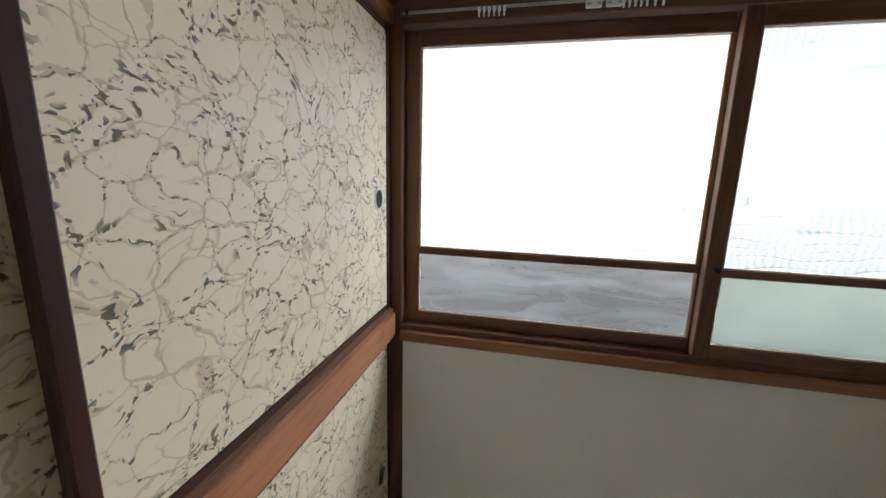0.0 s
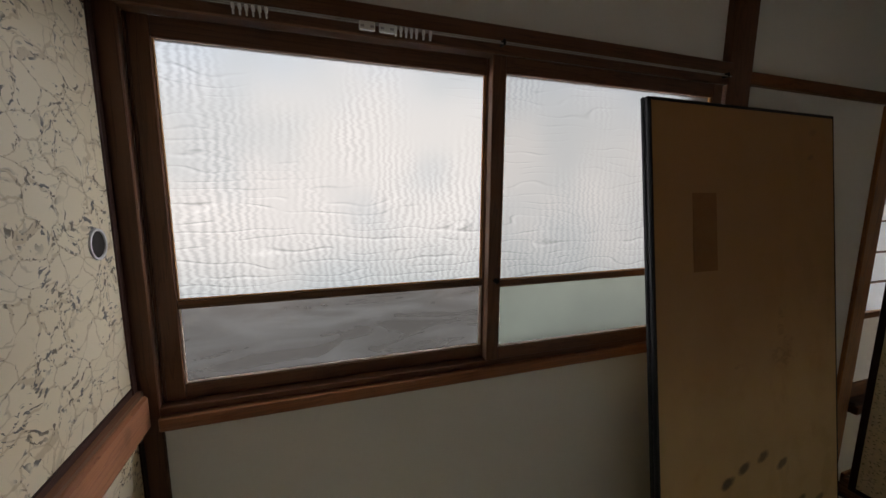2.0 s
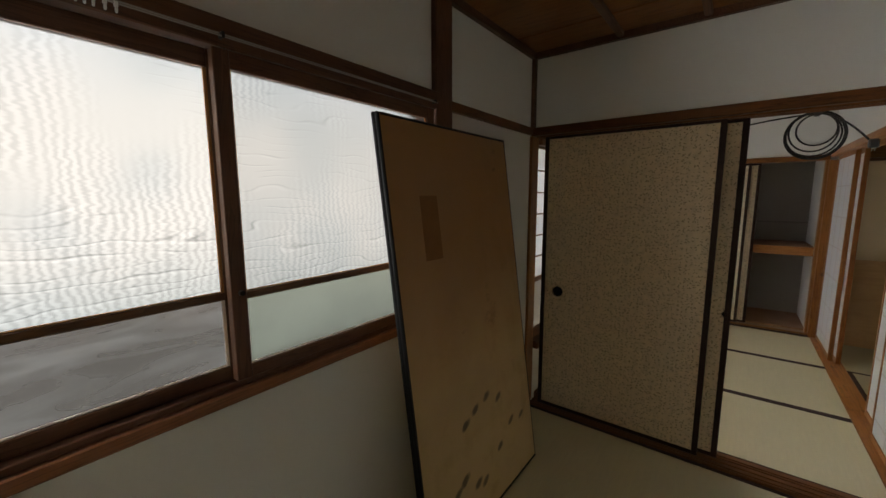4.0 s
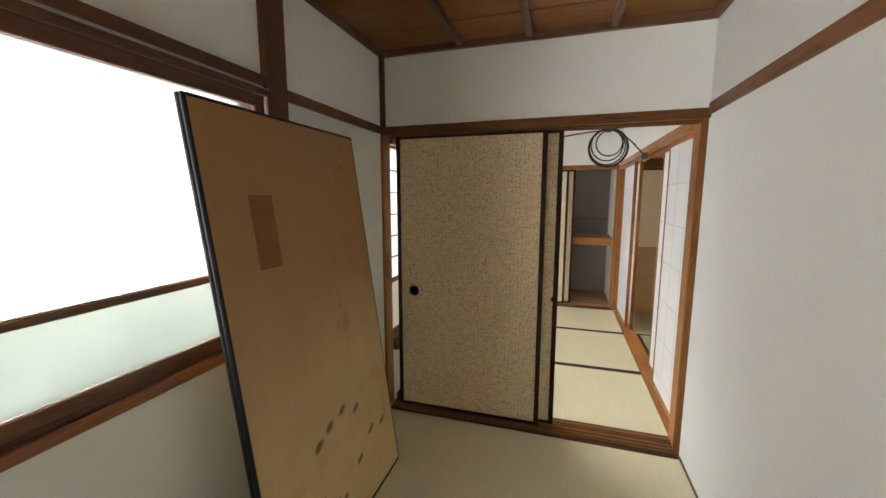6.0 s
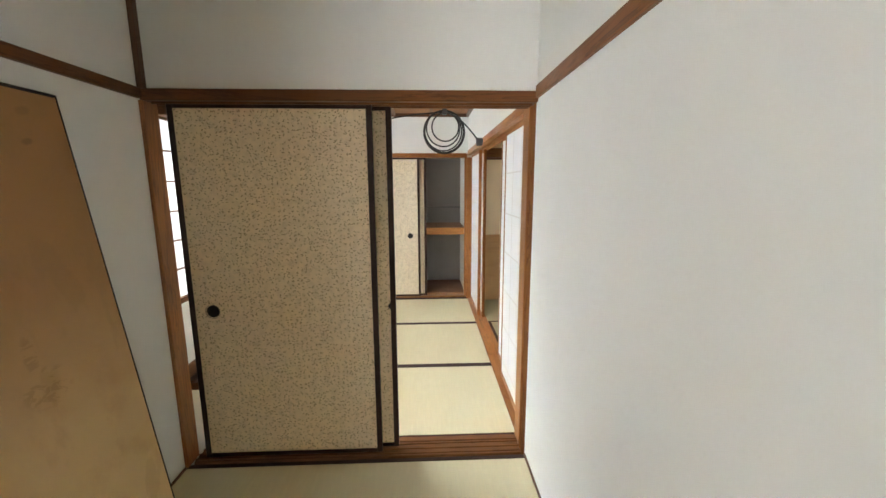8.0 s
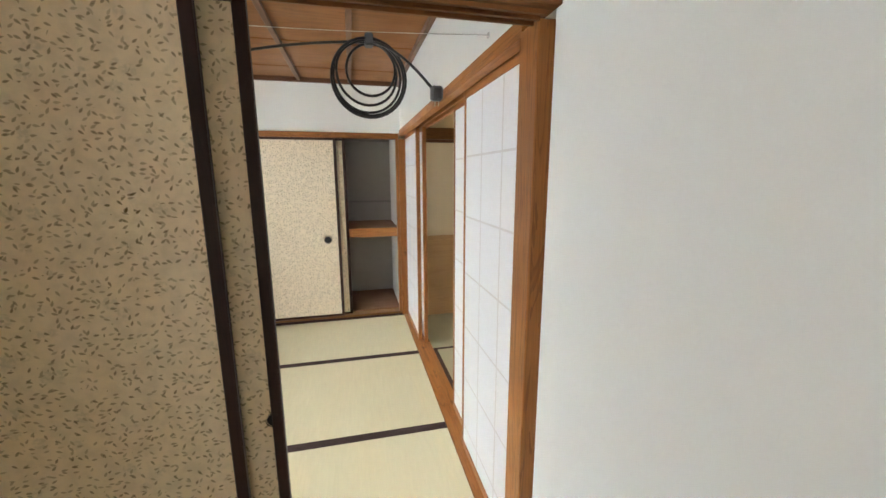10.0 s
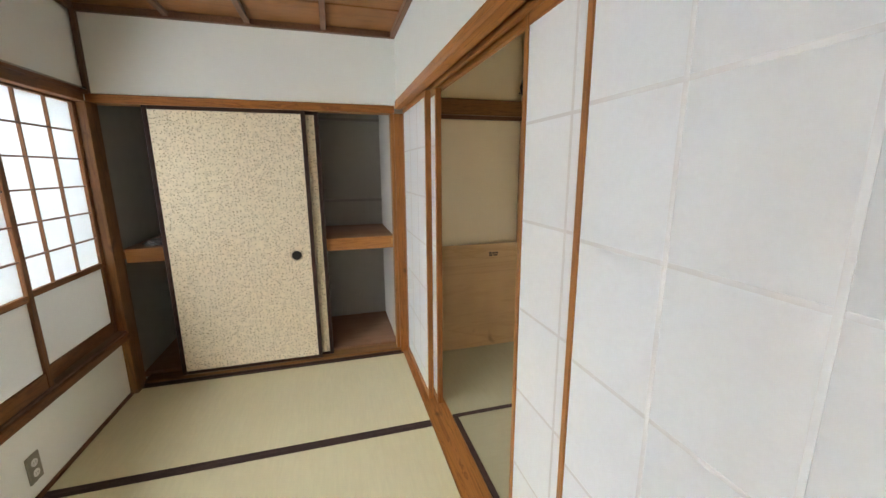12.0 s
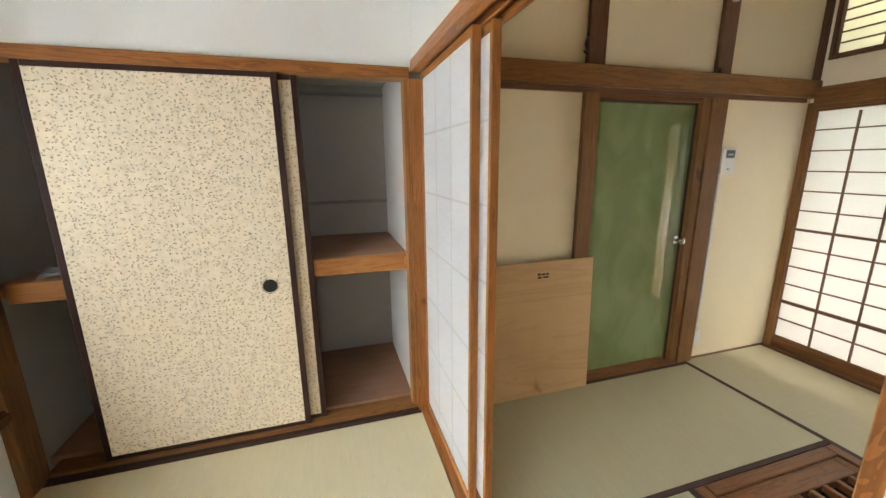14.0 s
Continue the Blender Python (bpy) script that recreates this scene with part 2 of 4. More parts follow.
def old_board():
    """Aged tan fusuma paper: yellower towards the foot, with water marks and mould spots."""
    n = Nodes("aged_tan_paper")
    place = n.add("TexCoord").outputs["Object"]
    axes = n.add("SeparateXYZ", None, Vector=place)
    broad = n.noise(place, 2.3, 5.0)
    cloud = n.noise(place, 7.0, 5.0)
    # Browner towards the top, yellower towards the foot.
    toning = n.step(n.math("ADD", axes.outputs[2], n.math("MULTIPLY", broad, 0.7)), 0.5, 1.7)
    colour = n.mix(toning, (0.61, 0.44, 0.22), (0.37, 0.205, 0.088))
    colour = n.mix(n.step(cloud, 0.5, 0.75, 0.0, 0.3), colour, (0.34, 0.2, 0.08))
    drip = n.math("MULTIPLY", n.step(n.noise(n.coords((3, 1, 1.2)), 2.6, 5.0), 0.55, 0.62), n.step(axes.outputs[0], 0.45, 0.62))
    colour = n.mix(n.math("MULTIPLY", drip, 0.22), colour, (0.28, 0.17, 0.07))
    rag = n.noise(place, 26.0, 4.0)
    spots = ((0.308, 0.457, 0.021, 0.85), (0.383, 0.489, 0.02, 0.8), (0.479, 0.51, 0.02, 0.75), (0.573, 0.463, 0.019, 0.75),
             (0.672, 0.308, 0.018, 0.75), (0.775, 0.289, 0.017, 0.75), (0.553, 0.237, 0.018, 0.8), (0.262, 0.24, 0.022, 0.8),
             (0.35, 0.175, 0.02, 0.8), (0.405, 0.155, 0.018, 0.75), (0.207, 0.215, 0.02, 0.8), (0.755, 1.546, 0.012, 0.35), (0.767, 1.634, 0.015, 0.2))
    for x, z, r, a in spots:
        dx = n.math("SUBTRACT", axes.outputs[0], x)
        dz = n.math("SUBTRACT", axes.outputs[2], z)
        u = n.math("DIVIDE", n.math("ADD", n.math("MULTIPLY", dx, 0.92), n.math("MULTIPLY", dz, 0.39)), r * 1.6)
        v = n.math("DIVIDE", n.math("SUBTRACT", n.math("MULTIPLY", dz, 0.92), n.math("MULTIPLY", dx, 0.39)), r * 0.85)
        away = n.math("ADD", n.math("MULTIPLY", u, u), n.math("MULTIPLY", v, v))
        away = n.math("ADD", away, n.math("MULTIPLY", n.math("SUBTRACT", rag, 0.5), 1.8))
        colour = n.mix(n.step(away, 0.15, 1.5, a, 0.0), colour, (0.06, 0.05, 0.035))
    for x, z, w, h in ((0.6, 0.86, 0.075, 0.06), (0.36, 0.84, 0.03, 0.012), (0.58, 0.96, 0.02, 0.06)):
        dx = n.math("DIVIDE", n.math("SUBTRACT", axes.outputs[0], x), w)
        dz = n.math("DIVIDE", n.math("SUBTRACT", axes.outputs[2], z), h)
        away = n.math("ADD", n.math("MULTIPLY", dx, dx), n.math("MULTIPLY", dz, dz))
        scuff = n.math("MULTIPLY", n.step(away, 0.4, 1.2, 1.0, 0.0), n.step(n.noise(n.vmath("MULTIPLY", place, (1.0, 1.0, 2.0)), 17.0, 3.0, 0.6, 1.5), 0.5, 0.56))
        colour = n.mix(n.math("MULTIPLY", scuff, 0.3), colour, (0.2, 0.11, 0.045))
    fibre = n.noise(n.coords((140, 140, 140)), 1.0, 3.0)
    return n.done(Base_Color=colour, Roughness=n.step(cloud, 0.3, 0.7, 0.45, 0.6), Specular_IOR_Level=0.3, Normal=n.bump(n.math("ADD", fibre, cloud), 0.12, 0.001))


AGED = old_board()


def plain(name, colour, rough=0.5, metal=0.0, spec=0.4, mottle=0.2, size=12.0):
    n = Nodes(name)
    blot = n.noise(n.coords(vary=2.0), size, 4.0)
    shade = n.mix(n.step(blot, 0.35, 0.75, 0.0, mottle), colour, tuple(c * 0.6 for c in colour))
    return n.done(Base_Color=shade, Roughness=n.step(blot, 0.3, 0.7, rough * 0.85, min(1.0, rough * 1.15)), Metallic=metal, Specular_IOR_Level=spec)


PATCH = plain("brown_paper_patch", (0.255, 0.125, 0.045), 0.6, 0, 0.2, 0.25)
NICKEL = plain("satin_nickel", (0.7, 0.7, 0.71), 0.55, 0.6, 0.5, 0.2, 40)
CHROME = plain("worn_chrome", (0.62, 0.62, 0.62), 0.22, 1.0, 0.5, 0.3, 40)
DULL_METAL = plain("dull_aluminium", (0.55, 0.54, 0.52), 0.35, 1.0, 0.5, 0.3, 30)
BLACK_METAL = plain("black_iron", (0.02, 0.018, 0.016), 0.45, 0.6, 0.4)
RUBBER = plain("black_rubber", (0.012, 0.012, 0.013), 0.38, 0, 0.45)
PLUG = plain("grey_plug_plastic", (0.07, 0.075, 0.08), 0.45)
PLASTIC = plain("white_plastic", (0.78, 0.78, 0.76), 0.35, 0, 0.45, 0.1)
AGED_PLASTIC = plain("translucent_white_plastic", (0.7, 0.7, 0.68), 0.3, 0, 0.5, 0.2)
SMOKY = plain("smoky_clear_plastic", (0.16, 0.155, 0.15), 0.22, 0, 0.6, 0.4, 30)
LCD = plain("grey_lcd", (0.07, 0.08, 0.075), 0.18, 0, 0.5)
INK = plain("printed_ink", (0.05, 0.04, 0.035), 0.6)
GREY_INK = plain("grey_ink", (0.42, 0.42, 0.42), 0.6)
PLATE = plain("bronze_plate", (0.23, 0.22, 0.18), 0.4, 0.3, 0.4)
WIRE = plain("aged_rail_wire", (0.38, 0.37, 0.35), 0.5, 0.3, 0.3)
# Painted near black so the gaps between the slats read as dark holes.
PIT = plain("near_black_pit", (0.02, 0.02, 0.02), 0.7, 0.0, 0.2)
PLY = wood_set("plywood", (0.56, 0.37, 0.2), (0.46, 0.29, 0.145), 0.55, 0.2, 0.25)


def paper(name, colour, share):
    """Shoji paper: part of the light goes through it, the rest is scattered back."""
    n = Nodes(name)
    fibre = n.noise(n.coords((60, 60, 60)), 1.0, 4.0, 0.7)
    cloud = n.noise(n.coords(), 3.0, 4.0)
    shade = n.mix(n.step(fibre, 0.3, 0.7, 0.0, 0.12), colour, tuple(c * 0.8 for c in colour))
    shade = n.mix(n.step(cloud, 0.4, 0.7, 0.0, 0.1), shade, tuple(c * 0.82 for c in colour))
    back = n.add("BsdfDiffuse", None, Color=shade)
    across = n.add("BsdfTranslucent", None, Color=shade)
    both = n.add("MixShader")
    n.put(both, "0", share)
    n.put(both, "1", back.outputs[0])
    n.put(both, "2", across.outputs[0])
    n.put(n.out, "Surface", both.outputs[0])
    return n.mat


SHOJI = paper("shoji_paper", (0.9, 0.94, 0.985), 0.2)
SHOJI_DAY = paper("daylit_shoji_paper", (0.79, 0.845, 0.88), 0.037)
SHOJI_SOUTH = paper("sunny_shoji_paper", (0.84, 0.85, 0.845), 0.08)
# Passes far more light than the other papers, added to brighten the transom.
SHOJI_HIGH = paper("brightened_transom_paper", (0.88, 0.84, 0.74), 0.35)
PALE_EDGE = paper("pale_translucent_strip", (0.85, 0.75, 0.68), 0.03)
# Grey of the strips that imitate lattice shade on the paper screens.
LATTICE_SHADE = plaster("lattice_shade_grey", (0.755, 0.77, 0.795), 0.05)
SHOJI_FROST = paper("grey_backed_paper", (0.66, 0.66, 0.64), 0.1)


# Far darker than real glass, to hold down the glare of the backdrop.
GLASS_DIMMED = (0.0475, 0.0505, 0.0505)


def crinkle_glass(share=1.0):
    """Old crinkled figured glass: a rough pane with fine ripples running across and down, strong in some patches, their
    light and dark painted into the tint.
    """
    n = Nodes("crinkled_glass")
    tint = tuple(c * share for c in GLASS_DIMMED)
    place = n.coords((1, 1, 1), vary=2.0)
    axes = n.add("SeparateXYZ", None, Vector=place)
    sway = n.noise(n.vmath("MULTIPLY", place, (5, 1, 5)), 1.0, 2.0)
    jag = n.noise(n.vmath("MULTIPLY", place, (26, 1, 130)), 1.0, 1.0)
    slow = n.noise(n.vmath("MULTIPLY", place, (3, 1, 9)), 1.0, 2.0)
    rows = n.math("ADD", n.math("MULTIPLY", axes.outputs[2], 40.0), n.math("MULTIPLY", slow, 5.0))
    cols = n.math("ADD", n.math("ADD", n.math("MULTIPLY", axes.outputs[0], 52.0), n.math("MULTIPLY", jag, 1.3)), n.math("MULTIPLY", sway, 3.0))
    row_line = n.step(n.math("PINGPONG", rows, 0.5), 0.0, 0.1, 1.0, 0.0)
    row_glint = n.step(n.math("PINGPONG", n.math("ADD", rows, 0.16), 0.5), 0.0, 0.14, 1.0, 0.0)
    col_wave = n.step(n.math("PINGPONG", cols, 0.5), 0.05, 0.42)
    own = n.add("SeparateXYZ", None, Vector=n.coords()).outputs[2]
    lower = n.step(own, 0.25, 0.72, 0.2, -0.03)
    row_where = n.step(n.math("ADD", n.noise(n.vmath("MULTIPLY", place, (2.2, 1, 3.2)), 1.0, 3.0), lower), 0.42, 0.62)
    col_where = n.step(n.math("ADD", n.noise(n.vmath("MULTIPLY", n.vmath("ADD", place, (4.0, 0, 2.0)), (4.0, 1, 2.6)), 1.0, 3.0), n.math("MULTIPLY", lower, 0.5)), 0.4, 0.62)
    broken = n.step(n.noise(n.vmath("MULTIPLY", place, (7, 1, 45)), 1.0, 1.0), 0.36, 0.52)
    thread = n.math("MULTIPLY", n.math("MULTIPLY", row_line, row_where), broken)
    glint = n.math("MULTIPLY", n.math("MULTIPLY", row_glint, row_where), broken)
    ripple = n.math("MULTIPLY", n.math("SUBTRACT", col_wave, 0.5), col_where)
    # Bent light painted as bright glints and dark threads, more towards the foot.
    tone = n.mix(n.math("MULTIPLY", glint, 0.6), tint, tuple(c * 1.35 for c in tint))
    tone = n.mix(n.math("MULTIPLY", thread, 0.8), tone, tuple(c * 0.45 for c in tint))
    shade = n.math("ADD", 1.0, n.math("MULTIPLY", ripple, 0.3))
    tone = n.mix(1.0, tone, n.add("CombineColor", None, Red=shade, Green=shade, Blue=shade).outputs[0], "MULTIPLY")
    relief = n.math("ADD", n.math("MULTIPLY", thread, -0.6), ripple)
    return n.done(Base_Color=tone, Roughness=0.3, IOR=1.25, Transmission_Weight=1.0, Normal=n.bump(relief, 0.12, 0.001))


def misted_glass():
    n = Nodes("smeared_glass")
    place = n.coords()
    swirl = n.noise(n.vmath("MULTIPLY", place, (1.2, 1, 5.0)), 3.4, 3.0, 0.55, 1.2)
    drops = n.noise(n.vmath("MULTIPLY", place, (1, 1, 1)), 45.0, 3.0)
    # Smears, over a tone dimmed against the backdrop like the other panes.
    tone = n.mix(n.step(swirl, 0.3, 0.7), (0.0122, 0.011, 0.0102), (0.0168, 0.0162, 0.0156))
    tone = n.mix(n.step(drops, 0.5, 0.75, 0.0, 0.3), tone, (0.02, 0.018, 0.0155))
    return n.done(Base_Color=tone, Roughness=n.step(swirl, 0.3, 0.7, 0.22, 0.5), IOR=1.2, Transmission_Weight=1.0)


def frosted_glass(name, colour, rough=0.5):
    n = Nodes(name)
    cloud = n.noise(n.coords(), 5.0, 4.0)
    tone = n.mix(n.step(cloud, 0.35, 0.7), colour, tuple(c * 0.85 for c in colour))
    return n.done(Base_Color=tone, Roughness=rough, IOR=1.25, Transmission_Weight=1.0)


# All panes dimmed in colour; the right sash has a further dimmed copy.
CRINKLE, CRINKLE_DIMMER, MISTED = crinkle_glass(), crinkle_glass(0.79), misted_glass()
FROST_GREEN = frosted_glass("dimmed_green_frosted_glass", (0.0222, 0.0245, 0.0205))


def green_film():
    n = Nodes("green_filmed_glass")
    wave = n.noise(n.coords((1, 2.2, 1.4)), 2.4, 3.0, 0.5, 0.6)
    tone = n.mix(n.step(wave, 0.35, 0.65), (0.13, 0.17, 0.065), (0.17, 0.21, 0.095))
    return n.done(Base_Color=tone, Roughness=0.05, IOR=1.5, Transmission_Weight=0.08, Specular_IOR_Level=1.0, Normal=n.bump(wave, 0.05, 0.012))


GREEN = green_film()


def daylight(name, strength, top, low, split, soft):
    """Unseen glowing sheet outside a window: bright above to light the mats, dull below to keep upper walls darker."""
    n = Nodes(name)
    place = n.add("TexCoord").outputs["Object"]
    height = n.add("SeparateXYZ", None, Vector=place).outputs[2]
    height = n.math("ADD", height, n.math("MULTIPLY", n.math("SUBTRACT", n.noise(place, 1.3, 3.0), 0.5), 0.7))
    tone = n.mix(n.step(height, split - soft, split + soft), low, top)
    tone = n.mix(n.step(n.noise(place, 2.6, 3.0), 0.45, 0.6, 0.0, 0.4), tone, tuple(c * 0.72 for c in top))
    glow = n.add("Emission", None, Color=tone, Strength=strength)
    n.put(n.out, "Surface", glow.outputs[0])
    return n.mat


def hazy_distance(name, strength):
    """Dull ground, a blue-grey hedge line, a bright haze over it and bluer sky high up."""
    n = Nodes(name)
    place = n.add("TexCoord").outputs["Object"]
    height = n.add("SeparateXYZ", None, Vector=place).outputs[2]
    height = n.math("ADD", height, n.math("MULTIPLY", n.math("SUBTRACT", n.noise(place, 1.5, 3.0), 0.5), 0.8))
    tone = n.mix(n.step(height, 0.1, 0.6), (0.26, 0.29, 0.3), (0.5, 0.58, 0.61))
    tone = n.mix(n.step(height, 0.75, 1.3), tone, (0.98, 0.98, 0.97))
    tone = n.mix(n.step(height, 1.6, 2.2), tone, (0.7, 0.83, 0.96))
    tone = n.mix(n.step(n.noise(n.vmath("ADD", place, (3.0, 0.0, 1.0)), 2.3, 2.0), 0.42, 0.62, 0.0, 0.5), tone, (0.62, 0.71, 0.76))
    glow = n.add("Emission", None, Color=tone, Strength=strength)
    n.put(n.out, "Surface", glow.outputs[0])
    return n.mat


def garden_distance(name, strength):
    """A glowing garden sheet: a warm bright band low down, added to light the upper walls, then leaves and gaps of sky
    kept dark to spare the floor.
    """
    n = Nodes(name)
    place = n.add("TexCoord").outputs["Object"]
    height = n.add("SeparateXYZ", None, Vector=place).outputs[2]
    height = n.math("ADD", height, n.math("MULTIPLY", n.math("SUBTRACT", n.noise(place, 1.3, 3.0), 0.5), 0.5))
    leaves = n.mix(n.step(n.noise(place, 6.0, 3.0), 0.42, 0.58), (0.08, 0.11, 0.04), (0.2, 0.22, 0.24))
    tone = n.mix(n.step(height, 0.2, 0.5), (0.4, 0.34, 0.27), (1.0, 0.96, 0.9))
    tone = n.mix(n.step(height, 0.75, 1.1), tone, leaves)
    glow = n.add("Emission", None, Color=tone, Strength=strength)
    n.put(n.out, "Surface", glow.outputs[0])
    return n.mat


OUT_NORTH = hazy_distance("north_distance", DAY_NORTH)
OUT_NORTH_EAST = daylight("north_east_distance", DAY_NORTH_EAST, (0.84, 0.93, 1.0), (0.1, 0.115, 0.125), 1.75, 0.5)
OUT_SOUTH = garden_distance("south_distance", DAY_SOUTH)


# ---------------------------------------------------------------- building helpers
def thing(name, label, category, at=(0, 0, 0), turn=(0, 0, 0), group=""):
    ob = new(name)
    ob.matrix_basis = pose(*at, *turn)
    ob.empty_display_size = 0.1
    return tagged(ob, label, category, group)


def mesh_of(name, bm, mats):
    data = bpy.data.meshes.new(name)
    bm.normal_update()
    bm.to_mesh(data)
    bm.free()
    for m in mats if isinstance(mats, (list, tuple)) else [mats]:
        data.materials.append(m)
    return data


def part(name, bm, material, parent, label=""):
    ob = new(name, mesh_of(name, bm, material))
    ob.parent = parent
    return tagged(ob, label)


def structure(name, bm, material, label=""):
    return tagged(new(name, mesh_of(name, bm, material)), label, kind="structure")


def add_box(bm, lo, hi, bevel=0.0, slot=0):
    """A box from corner to corner, its edges eased by bevel."""
    lo, hi = Vector(lo), Vector(hi)
    size, mid = hi - lo, (hi + lo) / 2
    made = bmesh.ops.create_cube(bm, size=1.0, matrix=Matrix.Translation(mid) @ Matrix.Diagonal((*size, 1)))
    verts = made["verts"]
    if bevel:
        edges = list({e for v in verts for e in v.link_edges})
        cut = bmesh.ops.bevel(bm, geom=edges, offset=min(bevel, min(size) * 0.3), segments=1, affect="EDGES", profile=0.5)
        verts = cut["verts"]
    if slot:
        for f in {f for v in verts for f in v.link_faces}:
            f.material_index = slot
    return verts


def box_mesh(lo, hi, bevel=0.0):
    bm = bmesh.new()
    add_box(bm, lo, hi, bevel)
    return bm


def longest(lo, hi):
    size = [b - a for a, b in zip(lo, hi)]
    return "xyz"[size.index(max(size))]


def bar(name, kind, lo, hi, parent, bevel=0.002, label=""):
    """A squared piece of timber as a part, its grain along it."""
    return part(name, box_mesh(lo, hi, bevel), kind[longest(lo, hi)], parent, label)


def beam(name, kind, lo, hi, label, bevel=0.003):
    """A squared piece of timber that belongs to the house."""
    return structure(name, box_mesh(lo, hi, bevel), kind[longest(lo, hi)], label)


def slab(name, material, lo, hi, parent, bevel=0.0, label=""):
    return part(name, box_mesh(lo, hi, bevel), material, parent, label)


def disc(bm, centre, axis, radius, depth, segments=24, taper=1.0):
    """A short cylinder along an axis."""
    turn = {"x": pose(0, 0, 0, 0, 90, 0), "y": pose(0, 0, 0, 90, 0, 0), "z": Matrix()}[axis]
    return bmesh.ops.create_cone(bm, cap_ends=True, segments=segments, radius1=radius, radius2=radius * taper, depth=depth, matrix=Matrix.Translation(centre) @ turn)["verts"]


def ring_mesh(centre, axis, outer, inner, depth, segments=28):
    """A flat ring with an open middle."""
    bm = bmesh.new()
    rows = []
    for radius, off in ((outer, -depth / 2), (outer * 0.97, depth / 2), (inner * 1.05, depth / 2), (inner, -depth / 2)):
        row = []
        for k in range(segments):
            a = 2 * math.pi * k / segments
            u, v = radius * math.cos(a), radius * math.sin(a)
            co = {"x": (off, u, v), "y": (u, off, v), "z": (u, v, off)}[axis]
            row.append(bm.verts.new(Vector(centre) + Vector(co)))
        rows.append(row)
    for a, b in zip(rows, rows[1:]):
        for k in range(segments):
            bm.faces.new((a[k], a[(k + 1) % segments], b[(k + 1) % segments], b[k]))
    bmesh.ops.recalc_face_normals(bm, faces=bm.faces)
    return bm


def tube_mesh(points, radius, sides=8):
    """A round cord along a line of points."""
    bm = bmesh.new()
    rows, up = [], Vector((0.31, 0.17, 0.93)).normalized()
    points = [Vector(p) for p in points]
    for k, p in enumerate(points):
        ahead = (points[min(k + 1, len(points) - 1)] - points[max(k - 1, 0)]).normalized()
        side = ahead.cross(up).normalized()
        top = side.cross(ahead)
        rows.append([bm.verts.new(p + radius * (math.cos(2 * math.pi * s / sides) * side + math.sin(2 * math.pi * s / sides) * top)) for s in range(sides)])
    for a, b in zip(rows, rows[1:]):
        for s in range(sides):
            bm.faces.new((a[s], a[(s + 1) % sides], b[(s + 1) % sides], b[s]))
    bm.faces.new(rows[0][::-1])
    bm.faces.new(rows[-1])
    bmesh.ops.recalc_face_normals(bm, faces=bm.faces)
    for f in bm.faces:
        f.smooth = True
    return bm


# ---------------------------------------------------------------- plan, in metres
PART_X = 2.59             # partition with the sliding doors between the two rooms
NORTH, SOUTH = 1.469, -0.27
CEIL, CEIL2 = 2.256, 2.236
EAST3, SOUTH3, NORTH3 = 5.42, -2.925, -0.40
CEIL3 = 2.46


def wall(name, boxes, material, label):
    bm = bmesh.new()
    for lo, hi in boxes:
        add_box(bm, lo, hi)
    return structure(name, bm, material, label)


# floor and outside ground
floor_bm = bmesh.new()
for lo, hi in (((-1.1, -3.1), (3.75, 1.66)), ((4.52, -3.1), (6.45, 1.66)), ((3.75, -3.1), (4.52, -2.055)), ((3.75, -1.285), (4.52, 1.66))):
    add_box(floor_bm, (*lo, -0.16), (*hi, -0.055))
structure("floor", floor_bm, SHELF["x"], "bare timber subfloor under the mats")
structure("ground", box_mesh((-60, -60, -0.62), (60, 60, -0.5)), EARTH, "plain bare earth round the house")

# first room
wall("wall_north", [((-0.16, NORTH, -0.06), (1.65, 1.6, 0.868)), ((-0.16, NORTH, 1.79), (2.6, 1.6, 2.3)), ((1.65, NORTH, -0.06), (2.6, 1.6, 1.79)), ((-0.16, NORTH + 0.013, 0.868), (-0.0855, 1.6, 1.79)), ((1.6005, NORTH + 0.021, 0.868), (1.65, 1.6, 1.79))],
     WHITE, "white papered wall under and over the window")
wall("wall_south", [((-1.1, -0.4, -0.06), (2.6, SOUTH, 2.3))], WHITE, "plain white papered wall with faint stains")
wall("wall_partition", [((PART_X, -0.268, 1.81), (2.69, 1.6, 2.3))], WHITE, "white papered wall over the sliding doors")
wall("wall_west_upper", [((-0.2, SOUTH, 1.8), (-0.135, NORTH, 2.3))], WHITE, "white papered wall over the closet doors")
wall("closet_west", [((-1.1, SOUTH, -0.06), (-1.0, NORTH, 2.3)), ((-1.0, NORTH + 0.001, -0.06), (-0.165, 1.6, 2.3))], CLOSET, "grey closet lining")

# second room
wall("wall_north_second", [((2.6, NORTH + 0.002, -0.06), (6.3, 1.6, 0.38)), ((2.6, NORTH + 0.002, 1.77), (5.5, 1.6, 2.3)), ((5.362, NORTH + 0.022, 0.38), (5.5, 1.6, 1.775))],
     WHITE, "white papered wall under and over the paper window")
wall("wall_south_second", [((2.6, -0.395, 1.806), (5.6, SOUTH + 0.004, 2.3))], WHITE, "white papered wall over the paper screens")
wall("wall_east_second", [((5.462, -0.268, 1.775), (5.53, NORTH + 0.001, 2.3))], WHITE, "white papered wall over the closet")
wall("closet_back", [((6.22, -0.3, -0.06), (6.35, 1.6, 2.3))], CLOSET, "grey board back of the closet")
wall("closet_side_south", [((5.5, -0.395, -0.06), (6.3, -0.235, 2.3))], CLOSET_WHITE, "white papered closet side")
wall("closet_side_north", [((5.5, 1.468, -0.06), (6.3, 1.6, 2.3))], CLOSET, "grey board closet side")
